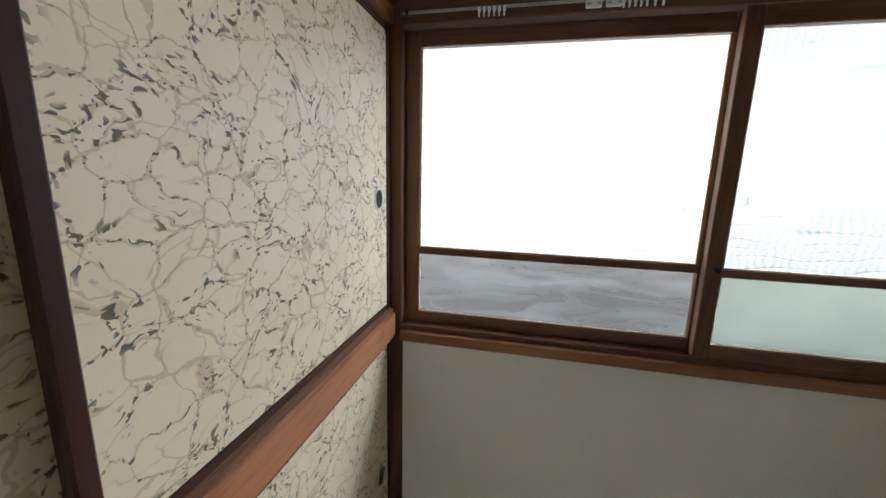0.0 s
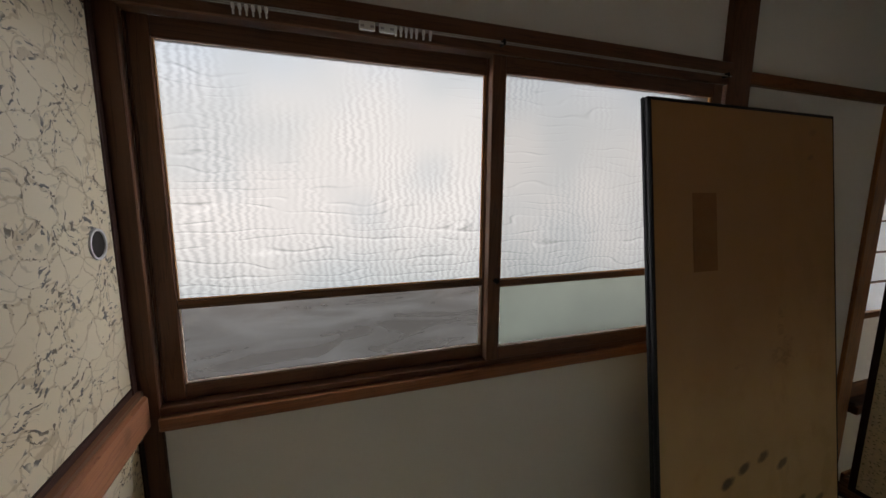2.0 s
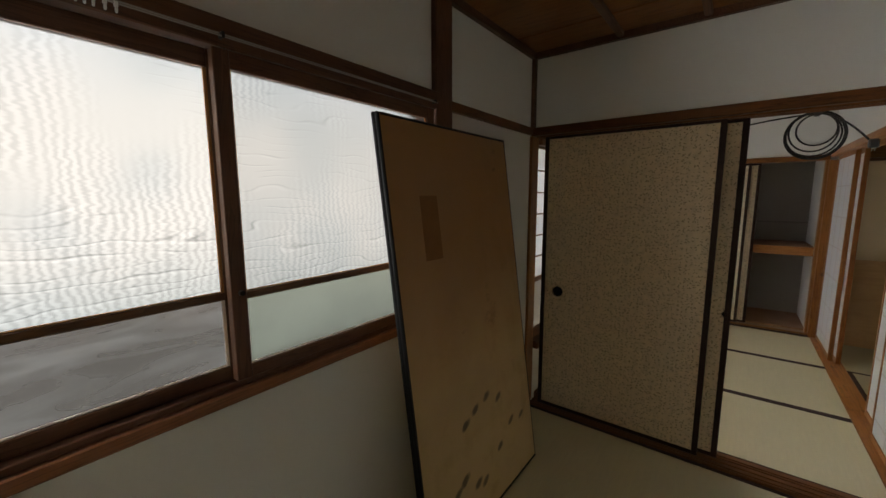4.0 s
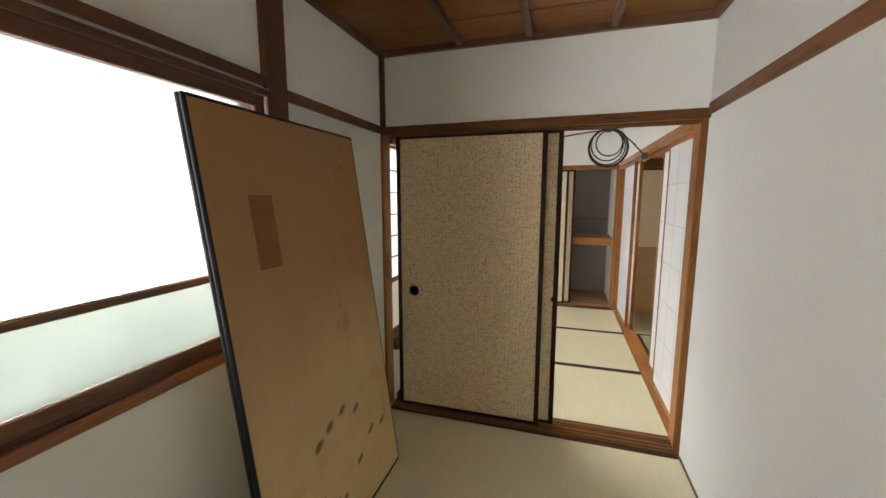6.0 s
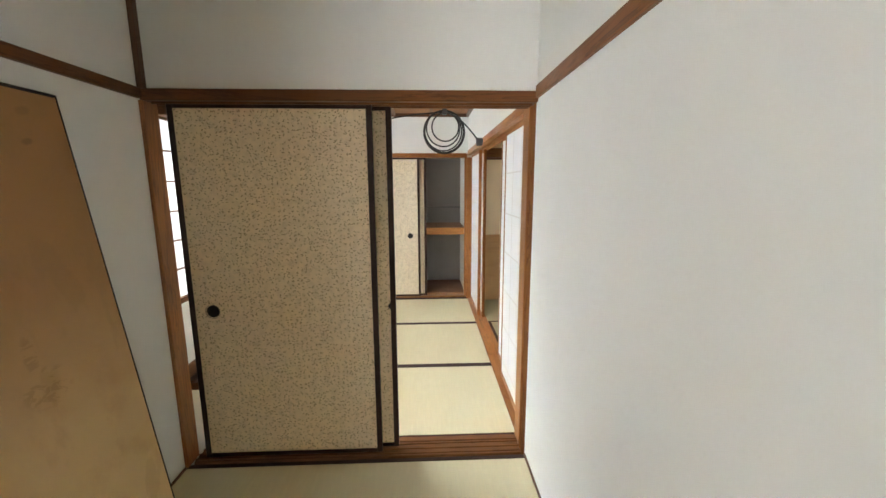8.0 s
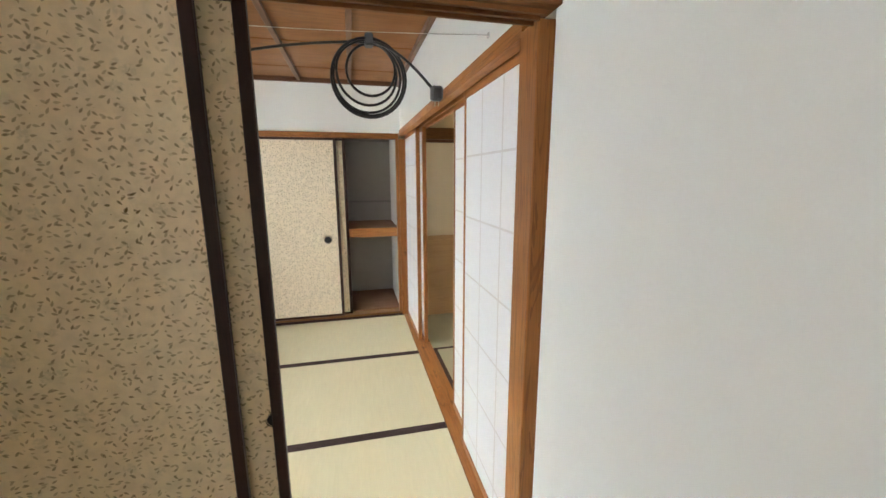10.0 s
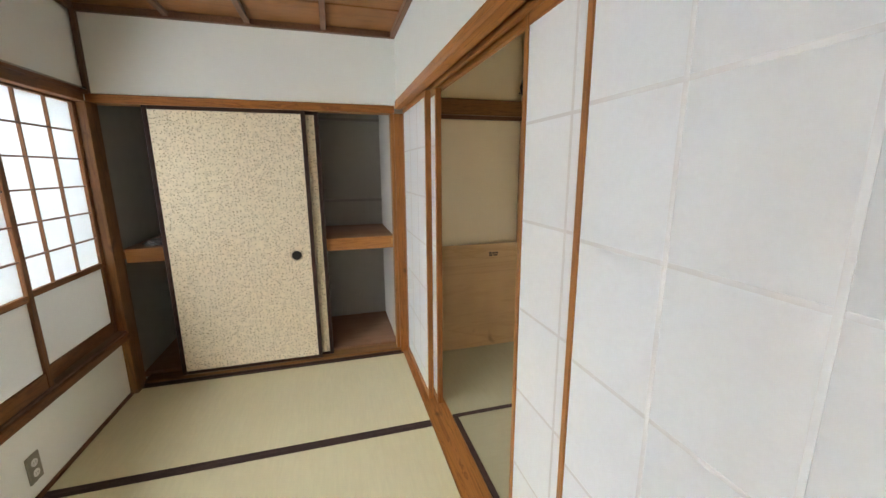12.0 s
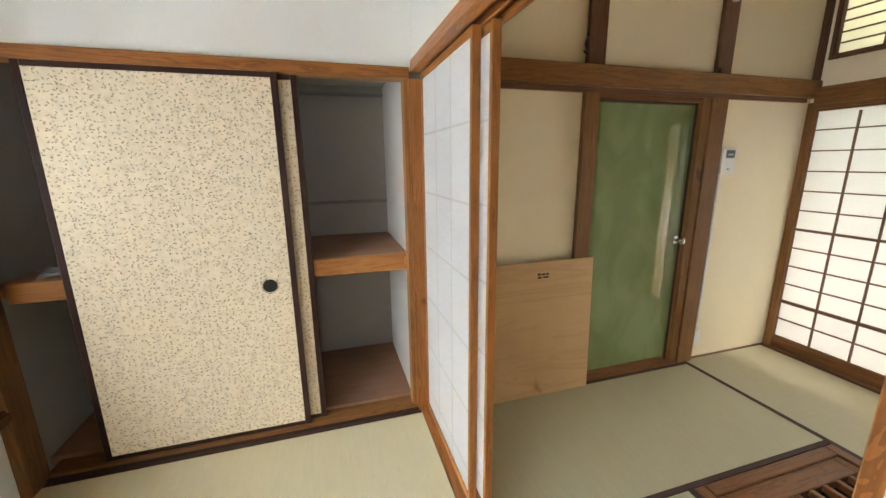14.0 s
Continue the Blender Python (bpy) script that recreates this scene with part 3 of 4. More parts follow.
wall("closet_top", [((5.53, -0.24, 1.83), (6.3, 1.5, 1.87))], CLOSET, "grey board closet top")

# third room
wall("wall_east_third", [((EAST3, -1.27, -0.06), (5.49, -0.39, 2.5)), ((EAST3, -2.03, 1.72), (5.49, -1.27, 2.5)), ((EAST3, -3.05, -0.06), (5.49, -2.03, 2.5))],
     CREAM, "cream papered wall round the glass door")
wall("wall_south_third", [((2.5, -3.05, 1.69), (5.42, SOUTH3 + 0.002, 1.955)), ((2.5, -3.05, 2.38), (5.42, SOUTH3 + 0.002, 2.5)), ((5.362, -3.05, 1.95), (5.42, SOUTH3 + 0.002, 2.4)), ((2.5, -3.05, -0.06), (4.2, SOUTH3 + 0.002, 1.7)), ((2.5, -3.05, 1.95), (3.6, SOUTH3 + 0.002, 2.4))],
     CREAM, "cream papered wall between the nageshi and the transom")
wall("wall_north_third", [((2.5, -0.42, 1.82), (5.42, -0.399, 2.5)), ((2.5, -0.42, -0.06), (2.745, -0.399, 1.82))], CREAM, "cream papered wall over the paper screens")
wall("wall_west_third", [((2.4, -3.05, -0.06), (2.5, -0.4, 2.5))], CREAM, "plain cream wall that closes the room")
wall("passage_beyond", [((6.3, -2.6, -0.06), (6.36, -0.9, 2.5)), ((5.49, -0.95, -0.06), (6.3, -0.9, 2.5)), ((5.49, -2.6, -0.06), (6.3, -2.55, 2.5)), ((5.49, -2.6, 2.2), (6.3, -0.9, 2.26))], CREAM, "plain passage behind the glass door")


def board_ceiling(name, x0, x1, y0, y1, z, joists, label, pitch=0.308, start=0.0):
    """Thin overlapping boards on slender battens, framed by a cornice strip."""
    bm = bmesh.new()
    x = x0 + start
    edges = [x0]
    while x < x1 - 0.02:
        if x > x0 + 0.02:
            edges.append(x)
        x += pitch
    edges.append(x1)
    for k, (a, b) in enumerate(zip(edges, edges[1:])):
        add_box(bm, (a + 0.0015, y0, z + 0.004 * (k % 2)), (b - 0.0015, y1, z + 0.02), 0.002, 0)
    add_box(bm, (x0, y0, z + 0.0205), (x1, y1, z + 0.05), 0.0, 1)
    for y in joists:
        add_box(bm, (x0, y - 0.016, z - 0.026), (x1, y + 0.016, z - 0.001), 0.003, 1)
    for lo, hi in (((x0, y0, z - 0.035), (x0 + 0.03, y1, z + 0.001)), ((x1 - 0.03, y0, z - 0.035), (x1, y1, z + 0.001)),
                   ((x0 + 0.03, y0, z - 0.035), (x1 - 0.03, y0 + 0.03, z + 0.001)), ((x0 + 0.03, y1 - 0.03, z - 0.035), (x1 - 0.03, y1, z + 0.001))):
        add_box(bm, lo, hi, 0.003, 1)
    return structure(name, bm, [BOARD["y"], DARK["x"]], label)


board_ceiling("ceiling", -0.135, PART_X, SOUTH, NORTH, CEIL, (0.97, 0.59, 0.18), "brown cedar board ceiling with slender battens")
board_ceiling("ceiling_second", 2.69, 5.463, SOUTH + 0.004, NORTH, CEIL2, (1.02, 0.606, 0.178), "brown cedar board ceiling with slender battens", start=0.255)
board_ceiling("ceiling_third", 2.5, EAST3, SOUTH3, -0.46, CEIL3, (-0.8, -1.25, -1.7, -2.15, -2.55), "brown cedar board ceiling with slender battens")
structure("roof", box_mesh((-1.2, -3.1, 2.6), (6.5, 1.75, 2.66)), DARK["x"], "plain boards that close the roof")

# ---------------------------------------------------------------- timber frame
beam("pillar_corner_west", DARK, (-0.135, 1.457, -0.05), (-0.085, NORTH + 0.012, CEIL), "dark wooden corner pillar beside the closet")
beam("pillar_window", DARK, (1.6, 1.442, -0.05), (1.712, NORTH + 0.02, CEIL), "dark wooden pillar beside the window")
beam("pillar_partition_north", AMBER, (2.565, 1.452, 0.0), (2.662, 1.4725, 1.773), "brown wooden door pillar")
beam("pillar_corner_upper", DARK, (2.562, NORTH - 0.026, 1.82), (2.592, NORTH - 0.001, CEIL), "thin dark corner strip over the sliding doors")
beam("pillar_partition_south", AMBER, (2.646, -0.34, -0.05), (2.752, -0.25, 1.7735), "amber wooden door pillar")
beam("kamoi_partition", WALNUT, (2.572, SOUTH, 1.774), (2.7, NORTH, 1.822), "brown wooden head rail over the sliding doors")
for name, x in (("kamoi_groove_strip", 2.606), ("kamoi_groove_strip", 2.641), ("kamoi_groove_strip", 2.676)):
    beam(name, WALNUT, (x - 0.004, -0.25, 1.764), (x + 0.004, 1.44, 1.7745), "thin brown guide strip of the head rail", 0.001)
beam("threshold_partition", WALNUT, (2.59, -0.25, -0.05), (2.742, 1.44, 0.012), "brown wooden threshold with worn grooves")
for x in (2.606, 2.642, 2.68, 2.7):
    beam("threshold_rib", WALNUT, (x - 0.006, -0.25, 0.0115), (x + 0.006, 1.44, 0.019), "worn rib of the threshold", 0.002)
beam("trim_south", WALNUT, (-0.135, SOUTH - 0.01, 1.79), (2.572, SOUTH + 0.014, 1.845), "brown wooden picture rail")
beam("trim_north", WALNUT, (1.712, NORTH - 0.022, 1.778), (2.562, NORTH + 0.01, 1.82), "brown wooden picture rail")
beam("trim_floor_south", DARK, (-0.135, SOUTH - 0.005, -0.05), (2.59, SOUTH + 0.007, 0.006), "thin floor strip along the wall", 0.001)
beam("trim_floor_north", DARK, (-0.135, NORTH - 0.008, -0.05), (2.58, NORTH + 0.005, 0.006), "thin floor strip along the wall", 0.001)

# window head, sill and jambs of the first room
beam("window_head", DARK, (-0.085, 1.44, 1.764), (1.6, 1.56, 1.79), "dark wooden window head")
beam("window_head_board", DARK, (-0.085, 1.428, 1.79), (1.6, NORTH + 0.02, 1.83), "dark wooden board that bears the curtain rail")
beam("window_sill", SILL, (-0.085, 1.435, 0.855), (1.6, 1.58, 0.889), "worn brown wooden window sill")
beam("window_track", DARK, (-0.085, 1.45, 0.889), (1.6, 1.56, 0.907), "worn brown wooden window track", 0.002)
beam("window_jamb", DARK, (-0.0845, 1.478, 0.907), (-0.078, 1.56, 1.764), "dark wooden window jamb", 0.001)
beam("window_jamb", DARK, (1.585, 1.478, 0.907), (1.5995, 1.56, 1.764), "dark wooden window jamb", 0.001)

# second room timber
beam("pillar_corner_east", GOLDEN, (5.358, 1.43, -0.05), (5.475, NORTH + 0.02, 1.7365), "brown wooden pillar between the window and the closet")
beam("pillar_east_upper", DARK, (5.434, NORTH - 0.026, 1.787), (5.463, NORTH - 0.001, CEIL2), "thin dark corner strip over the closet")
beam("window_head_second", WALNUT, (2.665, 1.43, 1.73), (5.358, 1.56, 1.78), "brown wooden head over the paper window")
beam("trim_north_second", WALNUT, (2.665, 1.445, 1.78), (5.44, NORTH + 0.02, 1.808), "brown wooden board that bears the curtain rail")
beam("window_sill_second", WALNUT, (2.665, 1.42, 0.368), (5.358, 1.56, 0.408), "worn brown wooden sill of the paper window")
beam("window_track_second", DARK, (2.665, 1.435, 0.408), (5.358, 1.56, 0.42), "dark worn track of the paper window", 0.002)
beam("baseboard_north_second", WALNUT, (2.745, NORTH - 0.012, -0.05), (5.358, NORTH + 0.004, 0.012), "thin brown floor strip", 0.002)
beam("kamoi_closet", AMBER, (5.443, -0.25, 1.737), (5.54, NORTH, 1.786), "amber wooden head rail of the closet")
beam("closet_sill", GOLDEN, (5.446, -0.25, -0.05), (5.545, 1.43, 0.03), "worn wooden closet sill")
beam("closet_sill_strip", LACQUER, (5.438, -0.25, -0.05), (5.4462, 1.43, 0.012), "dark strip before the closet sill", 0.001)
beam("closet_jamb_south", AMBER, (5.45, -0.246, 0.03), (5.52, -0.222, 1.737), "amber wooden closet jamb")
beam("pillar_corner_south", AMBER, (5.442, -0.31, -0.05), (5.53, -0.2465, 1.7365), "amber wooden corner pillar")
beam("kamoi_screens", AMBER, (2.745, -0.398, 1.786), (5.442, -0.254, 1.816), "amber wooden head rail over the paper screens")
for y0, y1 in ((-0.297, -0.252), (-0.341, -0.331), (-0.398, -0.378)):
    beam("kamoi_screen_strip", AMBER, (2.745, y0, 1.763), (5.442, y1, 1.7865), "guide strip of the head rail", 0.001)
beam("threshold_screens", AMBER, (2.7, -0.392, -0.05), (5.442, -0.264, 0.0), "worn amber wooden threshold of the paper screens", 0.002)

# third room timber
beam("nageshi_east", GOLDEN, (5.372, SOUTH3, 1.735), (EAST3 + 0.004, -0.46, 1.84), "broad brown wooden tie rail")
beam("nageshi_east_lip", DARK, (5.4, -2.86, 1.708), (EAST3 + 0.004, -0.46, 1.735), "dark head strip under the tie rail", 0.002)
beam("nageshi_south", GOLDEN, (2.5, SOUTH3 - 0.002, 1.688), (5.372, SOUTH3 + 0.055, 1.795), "broad brown wooden tie rail")
# Out of view; widened to narrow the bright gap mirrored in the glass door.
beam("pillar_south", DARK, (4.2, SOUTH3 - 0.09, 0.008), (4.4, SOUTH3 + 0.02, 1.666), "dark brown wooden pillar beside the screen")
beam("kamoi_south", GOLDEN, (4.2, SOUTH3 - 0.09, 1.666), (5.37, SOUTH3 + 0.03, 1.688), "brown head rail of the paper screens")
beam("pillar_third_a", GOLDEN, (5.39, -1.268, -0.05), (EAST3 + 0.004, -1.175, 1.708), "knotty brown wooden pillar")
beam("pillar_third_a_upper", DARK, (5.395, -1.285, 1.84), (EAST3 + 0.004, -1.178, CEIL3 - 0.04), "dark brown wooden pillar")
beam("pillar_third_b", GOLDEN, (5.39, -2.175, -0.05), (EAST3 + 0.004, -2.05, 1.708), "brown wooden pillar beside the glass door")
beam("pillar_third_b_upper", DARK, (5.395, -2.166, 1.84), (EAST3 + 0.004, -2.058, CEIL3 - 0.04), "dark brown wooden pillar")
beam("pillar_third_corner", GOLDEN, (5.372, SOUTH3 - 0.09, -0.05), (EAST3 + 0.002, SOUTH3 + 0.02, 1.708), "brown wooden corner pillar")
beam("pillar_third_corner_upper", DARK, (5.385, SOUTH3, 1.84), (EAST3 + 0.002, SOUTH3 + 0.03, CEIL3 - 0.04), "dark brown wooden corner pillar")
beam("door_jamb", GOLDEN, (5.4, -2.049, 0.02), (5.48, -1.99, 1.708), "brown wooden door jamb")
beam("door_head", WALNUT, (5.405, -1.99, 1.682), (5.48, -1.268, 1.708), "brown wooden door head")
beam("door_sill", WALNUT, (5.395, -2.05, -0.05), (5.48, -1.268, 0.018), "brown wooden door sill")
beam("threshold_south", WALNUT, (4.2, SOUTH3 - 0.1, -0.05), (5.372, SOUTH3 + 0.03, 0.008), "brown wooden threshold")
beam("trim_floor_east", DARK, (EAST3 - 0.008, SOUTH3 + 0.03, -0.05), (EAST3 + 0.004, -2.176, 0.008), "thin floor strip along the cream wall", 0.001)


# ---------------------------------------------------------------- tatami
def tatami_mat(x0, x1, y0, y1, axis, label, rush=TATAMI):
    """A mat with its cloth borders on the two long sides; axis is the long way."""
    mat = thing("tatami_mat", label, "tatami mat", (x0, y0, -0.055), group="tatami mats")
    w, d, h, e = x1 - x0, y1 - y0, 0.055, 0.028
    if axis == "y":
        slab("rush_surface", rush["y"], (e, 0.001, 0), (w - e, d - 0.001, h), mat, 0.002)
        slab("border", HERI, (0.001, 0.001, 0), (e, d - 0.001, h + 0.0008), mat, 0.002, "dark brown cloth border")
        slab("border", HERI, (w - e, 0.001, 0), (w - 0.001, d - 0.001, h + 0.0008), mat, 0.002, "dark brown cloth border")
    else:
        slab("rush_surface", rush["x"], (0.001, e, 0), (w - 0.001, d - e, h), mat, 0.002)
        slab("border", HERI, (0.001, 0.001, 0), (w - 0.001, e, h + 0.0008), mat, 0.002, "dark brown cloth border")
        slab("border", HERI, (0.001, d - e, 0), (w - 0.001, d - 0.001, h + 0.0008), mat, 0.002, "dark brown cloth border")
    return mat


for a, b in ((-0.135, 0.775), (0.775, 1.685), (1.685, 2.589)):
    tatami_mat(a, b, SOUTH + 0.008, NORTH - 0.009, "y", "olive woven rush tatami mat with dark cloth borders")
for a, b in ((2.743, 3.622), (3.622, 4.56), (4.56, 5.437)):
    tatami_mat(a, b, -0.263, NORTH - 0.013, "y", "pale green woven rush tatami mat with dark borders")
tatami_mat(4.57, 5.39, -2.105, -0.393, "y", "darkened olive rush tatami mat beside the glass door", TATAMI_DARKENED)
tatami_mat(3.6, 5.41, SOUTH3 + 0.031, -2.106, "x", "darkened olive rush tatami mat along the paper screens", TATAMI_DARKENED)
tatami_mat(2.85, 4.569, -1.235, -0.393, "x", "darkened olive rush tatami mat beside the floor grille", TATAMI_DARKENED)
tatami_mat(2.51, 3.598, SOUTH3 + 0.031, -2.106, "x", "darkened olive rush tatami mat in the corner", TATAMI_DARKENED)
tatami_mat(2.51, 3.7, -2.105, -1.236, "x", "darkened olive rush tatami mat beside the floor grille", TATAMI_DARKENED)


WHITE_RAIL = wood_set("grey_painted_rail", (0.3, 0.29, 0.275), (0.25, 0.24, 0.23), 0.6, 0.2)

# ---------------------------------------------------------------- windows of the first room
def glazed_sash(name, x0, x1, y, panes, low, label):
    """A wooden sliding sash with a large upper and a low lower pane."""
    sash = thing(name, label, "window", (x0, y, 0.907), group="sashes of the first room")
    sash["kind"] = "structure"
    w, t = x1 - x0, 0.028
    top = 0.8562
    bar("stile", DARK, (0, 0, 0), (0.04, t, top), sash)
    bar("stile", DARK, (w - 0.043, 0, 0), (w, t, top), sash)
    bar("top_rail", DARK, (0.04, 0.001, 0.812), (w - 0.043, t - 0.001, top), sash)
    bar("mid_rail", DARK, (0.04, 0.002, 0.222), (w - 0.043, t - 0.002, 0.242), sash)
    bar("bottom_rail", DARK, (0.04, 0.001, 0), (w - 0.043, t - 0.001, 0.037), sash)
    for nm, mat, z0, z1 in (("upper_pane", panes, 0.24, 0.814), ("lower_pane", low, 0.035, 0.224)):
        pane = slab(nm, mat, (0.038, 0.012, z0), (w - 0.041, 0.016, z1), sash)
        pane.visible_shadow = False
        for lo, hi in (((0.04, 0.006, z0), (0.044, 0.012, z1)), ((w - 0.051, 0.006, z0), (w - 0.043, 0.012, z1)), ((0.044, 0.006, z0 + 0.002), (w - 0.051, 0.012, z0 + 0.006))):
            # The lower pane has a pale translucent strip along its edges.
            if nm == "lower_pane":
                slab("putty_line", PALE_EDGE, lo, hi, sash, 0.001, "pale translucent strip along the glass")
            else:
                # Pale pine beads imitate the lit inner edges of the stiles, widest at right.
                bar("glazing_bead", PALE, lo, hi, sash, 0.001)
    return sash


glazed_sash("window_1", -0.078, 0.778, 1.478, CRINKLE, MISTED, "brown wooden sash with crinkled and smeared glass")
glazed_sash("window_2", 0.736, 1.586, 1.446, CRINKLE_DIMMER, FROST_GREEN, "brown wooden sash with crinkled and greenish frosted glass")
keeper = thing("sash_latch", "small dark screw latch on the sash", "latch", (0.76, 1.44, 1.15))
bm = bmesh.new()
disc(bm, (0, 0, 0), "y", 0.007, 0.012, 14)
part("knob", bm, BLACK_METAL, keeper)


def curtain_rail(x0, x1, y, z, runs, label):
    """A double wire rail on small brackets, with white runners bunched along it."""
    rail = thing("curtain_rail", label, "curtain rail", (x0, y, z))
    w = x1 - x0
    for dz, dy in ((0.0, 0.0), (0.009, 0.012)):
        bm = bmesh.new()
        disc(bm, (w / 2, dy, dz), "x", 0.0017, w, 8)
        part("rail", bm, WIRE, rail)
    for x in (0.012, w * 0.5, w - 0.012):
        slab("bracket", BLACK_METAL, (x - 0.004, -0.003, -0.003), (x + 0.004, 0.02, 0.012), rail, 0.002)
    for start, count, step in runs:
        for k in range(count):
            x = start - x0 + k * step
            ob = part("runner", ring_mesh((x, 0, -0.0125), "x", 0.0062, 0.004, 0.0028, 12), PLASTIC, rail, "white plastic runner")
            slab("runner_head", PLASTIC, (x - 0.0032, -0.004, -0.0075), (x + 0.0032, 0.004, 0.003), ob, 0.001)
    return rail


rail_1 = curtain_rail(-0.07, 1.57, 1.412, 1.779, ((0.131, 6, 0.0125), (0.468, 5, 0.0125), (0.535, 1, 0.01), (0.552, 1, 0.01)), "thin double curtain rail with white runners")
for x in (0.401, 0.446):
    master = slab("master_carrier", PLASTIC, (x - 0.018 + 0.07, -0.012, -0.018), (x + 0.018 + 0.07, -0.004, 0.002), rail_1, 0.003, "white plastic carrier plate")
    for dx in (-0.011, 0.011):
        slab("slot", GREY_INK, (x + 0.07 + dx - 0.004, -0.0128, -0.012), (x + 0.07 + dx + 0.004, -0.012, -0.007), master)
curtain_rail(2.75, 5.37, 1.418, 1.794, ((4.34, 2, 0.02), (4.56, 3, 0.013), (4.76, 1, 0.02)), "thin curtain rail with white runners over the paper window")


# ---------------------------------------------------------------- sliding paper doors (fusuma)
def hikite(parent, x, y, z, radius, side, finish, label):
    """A round finger pull on a door face that looks towards side along x; a flat black disc stands for its dark recess.
    """
    rim = part("finger_pull", ring_mesh((x + side * 0.001, y, z), "x", radius, radius * 0.8, 0.005), finish, parent, label)
    bm = bmesh.new()
    disc(bm, (x + side * 0.0004, y, z), "x", radius * 0.86, 0.0012, 24)
    part("cup", bm, BLACK_METAL, rim)
    return rim


def fusuma(name, x, y0, y1, z0, z1, face, lacquer, label, group, pull=None, side=-1, edge=0.027, finish=BLACK_METAL, pull_label="black round finger pull"):
    """A paper-faced sliding door in a lacquered frame, standing across x."""
    door = thing(name, label, "sliding door", (x, y0, z0), group=group)
    d, h, t = y1 - y0, z1 - z0, 0.02
    slab("paper_face", face, (0.003, edge - 0.004, edge - 0.004), (t - 0.003, d - edge + 0.004, h - edge + 0.004), door, 0.0)
    bar("stile", lacquer, (0, 0, 0), (t, edge, h), door, 0.003)
    bar("stile", lacquer, (0, d - edge, 0), (t, d, h), door, 0.003)
    bar("top_rail", lacquer, (0.001, edge, h - edge * 0.8), (t - 0.001, d - edge, h), door, 0.003)
    bar("bottom_rail", lacquer, (0.001, edge, 0), (t - 0.001, d - edge, edge * 0.8), door, 0.003)
    if pull:
        hikite(door, 0.003 if side < 0 else t - 0.003, pull[0] - y0, pull[1] - z0, pull[2], side, finish, pull_label)
    return door


fusuma("fusuma_door", 2.613, 0.482, 1.388, 0.02, 1.772, LEAF_SHADED, LACQUER, "cream leaf-patterned sliding paper door in dark frame", "doors between the rooms", (1.276, 0.806, 0.036))
fusuma("fusuma_door", 2.653, 0.397, 1.303, 0.02, 1.772, LEAF_SHADED, LACQUER, "cream leaf-patterned sliding paper door behind another", "doors between the rooms", (0.42, 0.806, 0.018))
fusuma("closet_door", 5.456, 0.324, 1.216, 0.03, 1.738, LEAF, LACQUER, "cream leaf-patterned closet door in dark frame", "doors of the east closet", (0.443, 0.797, 0.037))
fusuma("closet_door", 5.492, 0.245, 1.147, 0.03, 1.738, LEAF, LACQUER, "cream leaf-patterned closet door behind another", "doors of the east closet")

# west closet: upper and lower pairs of marbled doors on a heavy middle rail
fusuma("upper_closet_door", -0.142, 0.602, 1.456, 0.953, 1.77, MARBLE, LACQUER, "marbled paper closet door above the rail", "doors of the west closet", (1.372, 1.3, 0.031), 1, 0.024, NICKEL, "nickel ringed finger pull")
fusuma("upper_closet_door", -0.175, -0.25, 0.645, 0.953, 1.77, MARBLE, LACQUER, "marbled paper closet door set behind", "doors of the west closet", None, 1, 0.024)
fusuma("lower_closet_door", -0.142, 0.602, 1.456, 0.03, 0.855, MARBLE, LACQUER, "marbled paper closet door below the rail", "doors of the west closet", (1.372, 0.412, 0.03), 1, 0.024, CHROME, "dark ringed finger pull")
fusuma("lower_closet_door", -0.175, -0.25, 0.645, 0.03, 0.855, MARBLE, LACQUER, "marbled paper closet door set behind", "doors of the west closet", None, 1, 0.024)
beam("closet_middle_rail", RAIL_RED, (-0.19, SOUTH, 0.862), (-0.104, 1.456, 0.942), "reddish worn wooden middle rail of the closet", 0.005)
beam("closet_middle_track", DARK, (-0.19, SOUTH, 0.942), (-0.112, 1.456, 0.955), "dark grooved track of the closet", 0.002)
beam("closet_middle_groove", DARK, (-0.19, SOUTH, 0.853), (-0.112, 1.456, 0.862), "dark grooved track of the closet", 0.002)
beam("closet_head_rail", WALNUT, (-0.19, SOUTH, 1.77), (-0.11, 1.456, 1.818), "brown wooden head rail of the closet", 0.004)
beam("closet_floor_rail", WALNUT, (-0.19, SOUTH, -0.05), (-0.137, 1.456, 0.032), "brown wooden floor rail of the closet", 0.003)


# ---------------------------------------------------------------- two old doors leaning on the window wall
def leaning_door(name, at, tilt, label, face, patch):
    door = thing(name, label, "old door", at, (-tilt, 0, 0), "old doors leaning together")
    w, h, t = 0.893, 1.705, 0.015
    slab("paper_face", face, (0.014, 0.002, 0.014), (w - 0.003, t - 0.002, h - 0.008), door)
    bar("stile", BLACK, (0, 0, 0), (0.016, t, h), door, 0.004)
    bar("stile", BLACK, (w - 0.006, 0.001, 0.001), (w, t, h - 0.001), door, 0.001)
    bar("top_rail", BLACK, (0.016, 0, h - 0.012), (w - 0.006, t, h), door, 0.003)
    bar("bottom_rail", BLACK, (0.016, 0, 0), (w - 0.006, t, 0.016), door, 0.003)
    if patch:
        bm = bmesh.new()
        add_box(bm, (0.172, 0.0012, 1.165), (0.277, 0.0019, 1.416), 0.0)
        part("paper_patch", bm, PATCH, door, "darker brown paper patch")
    return door


TILT_DOOR = math.degrees(math.atan2(0.23, 1.689))
leaning_door("old_door", (1.228, 1.178, 0.003), TILT_DOOR, "old tan paper door with mould spots, leaning", AGED, True)
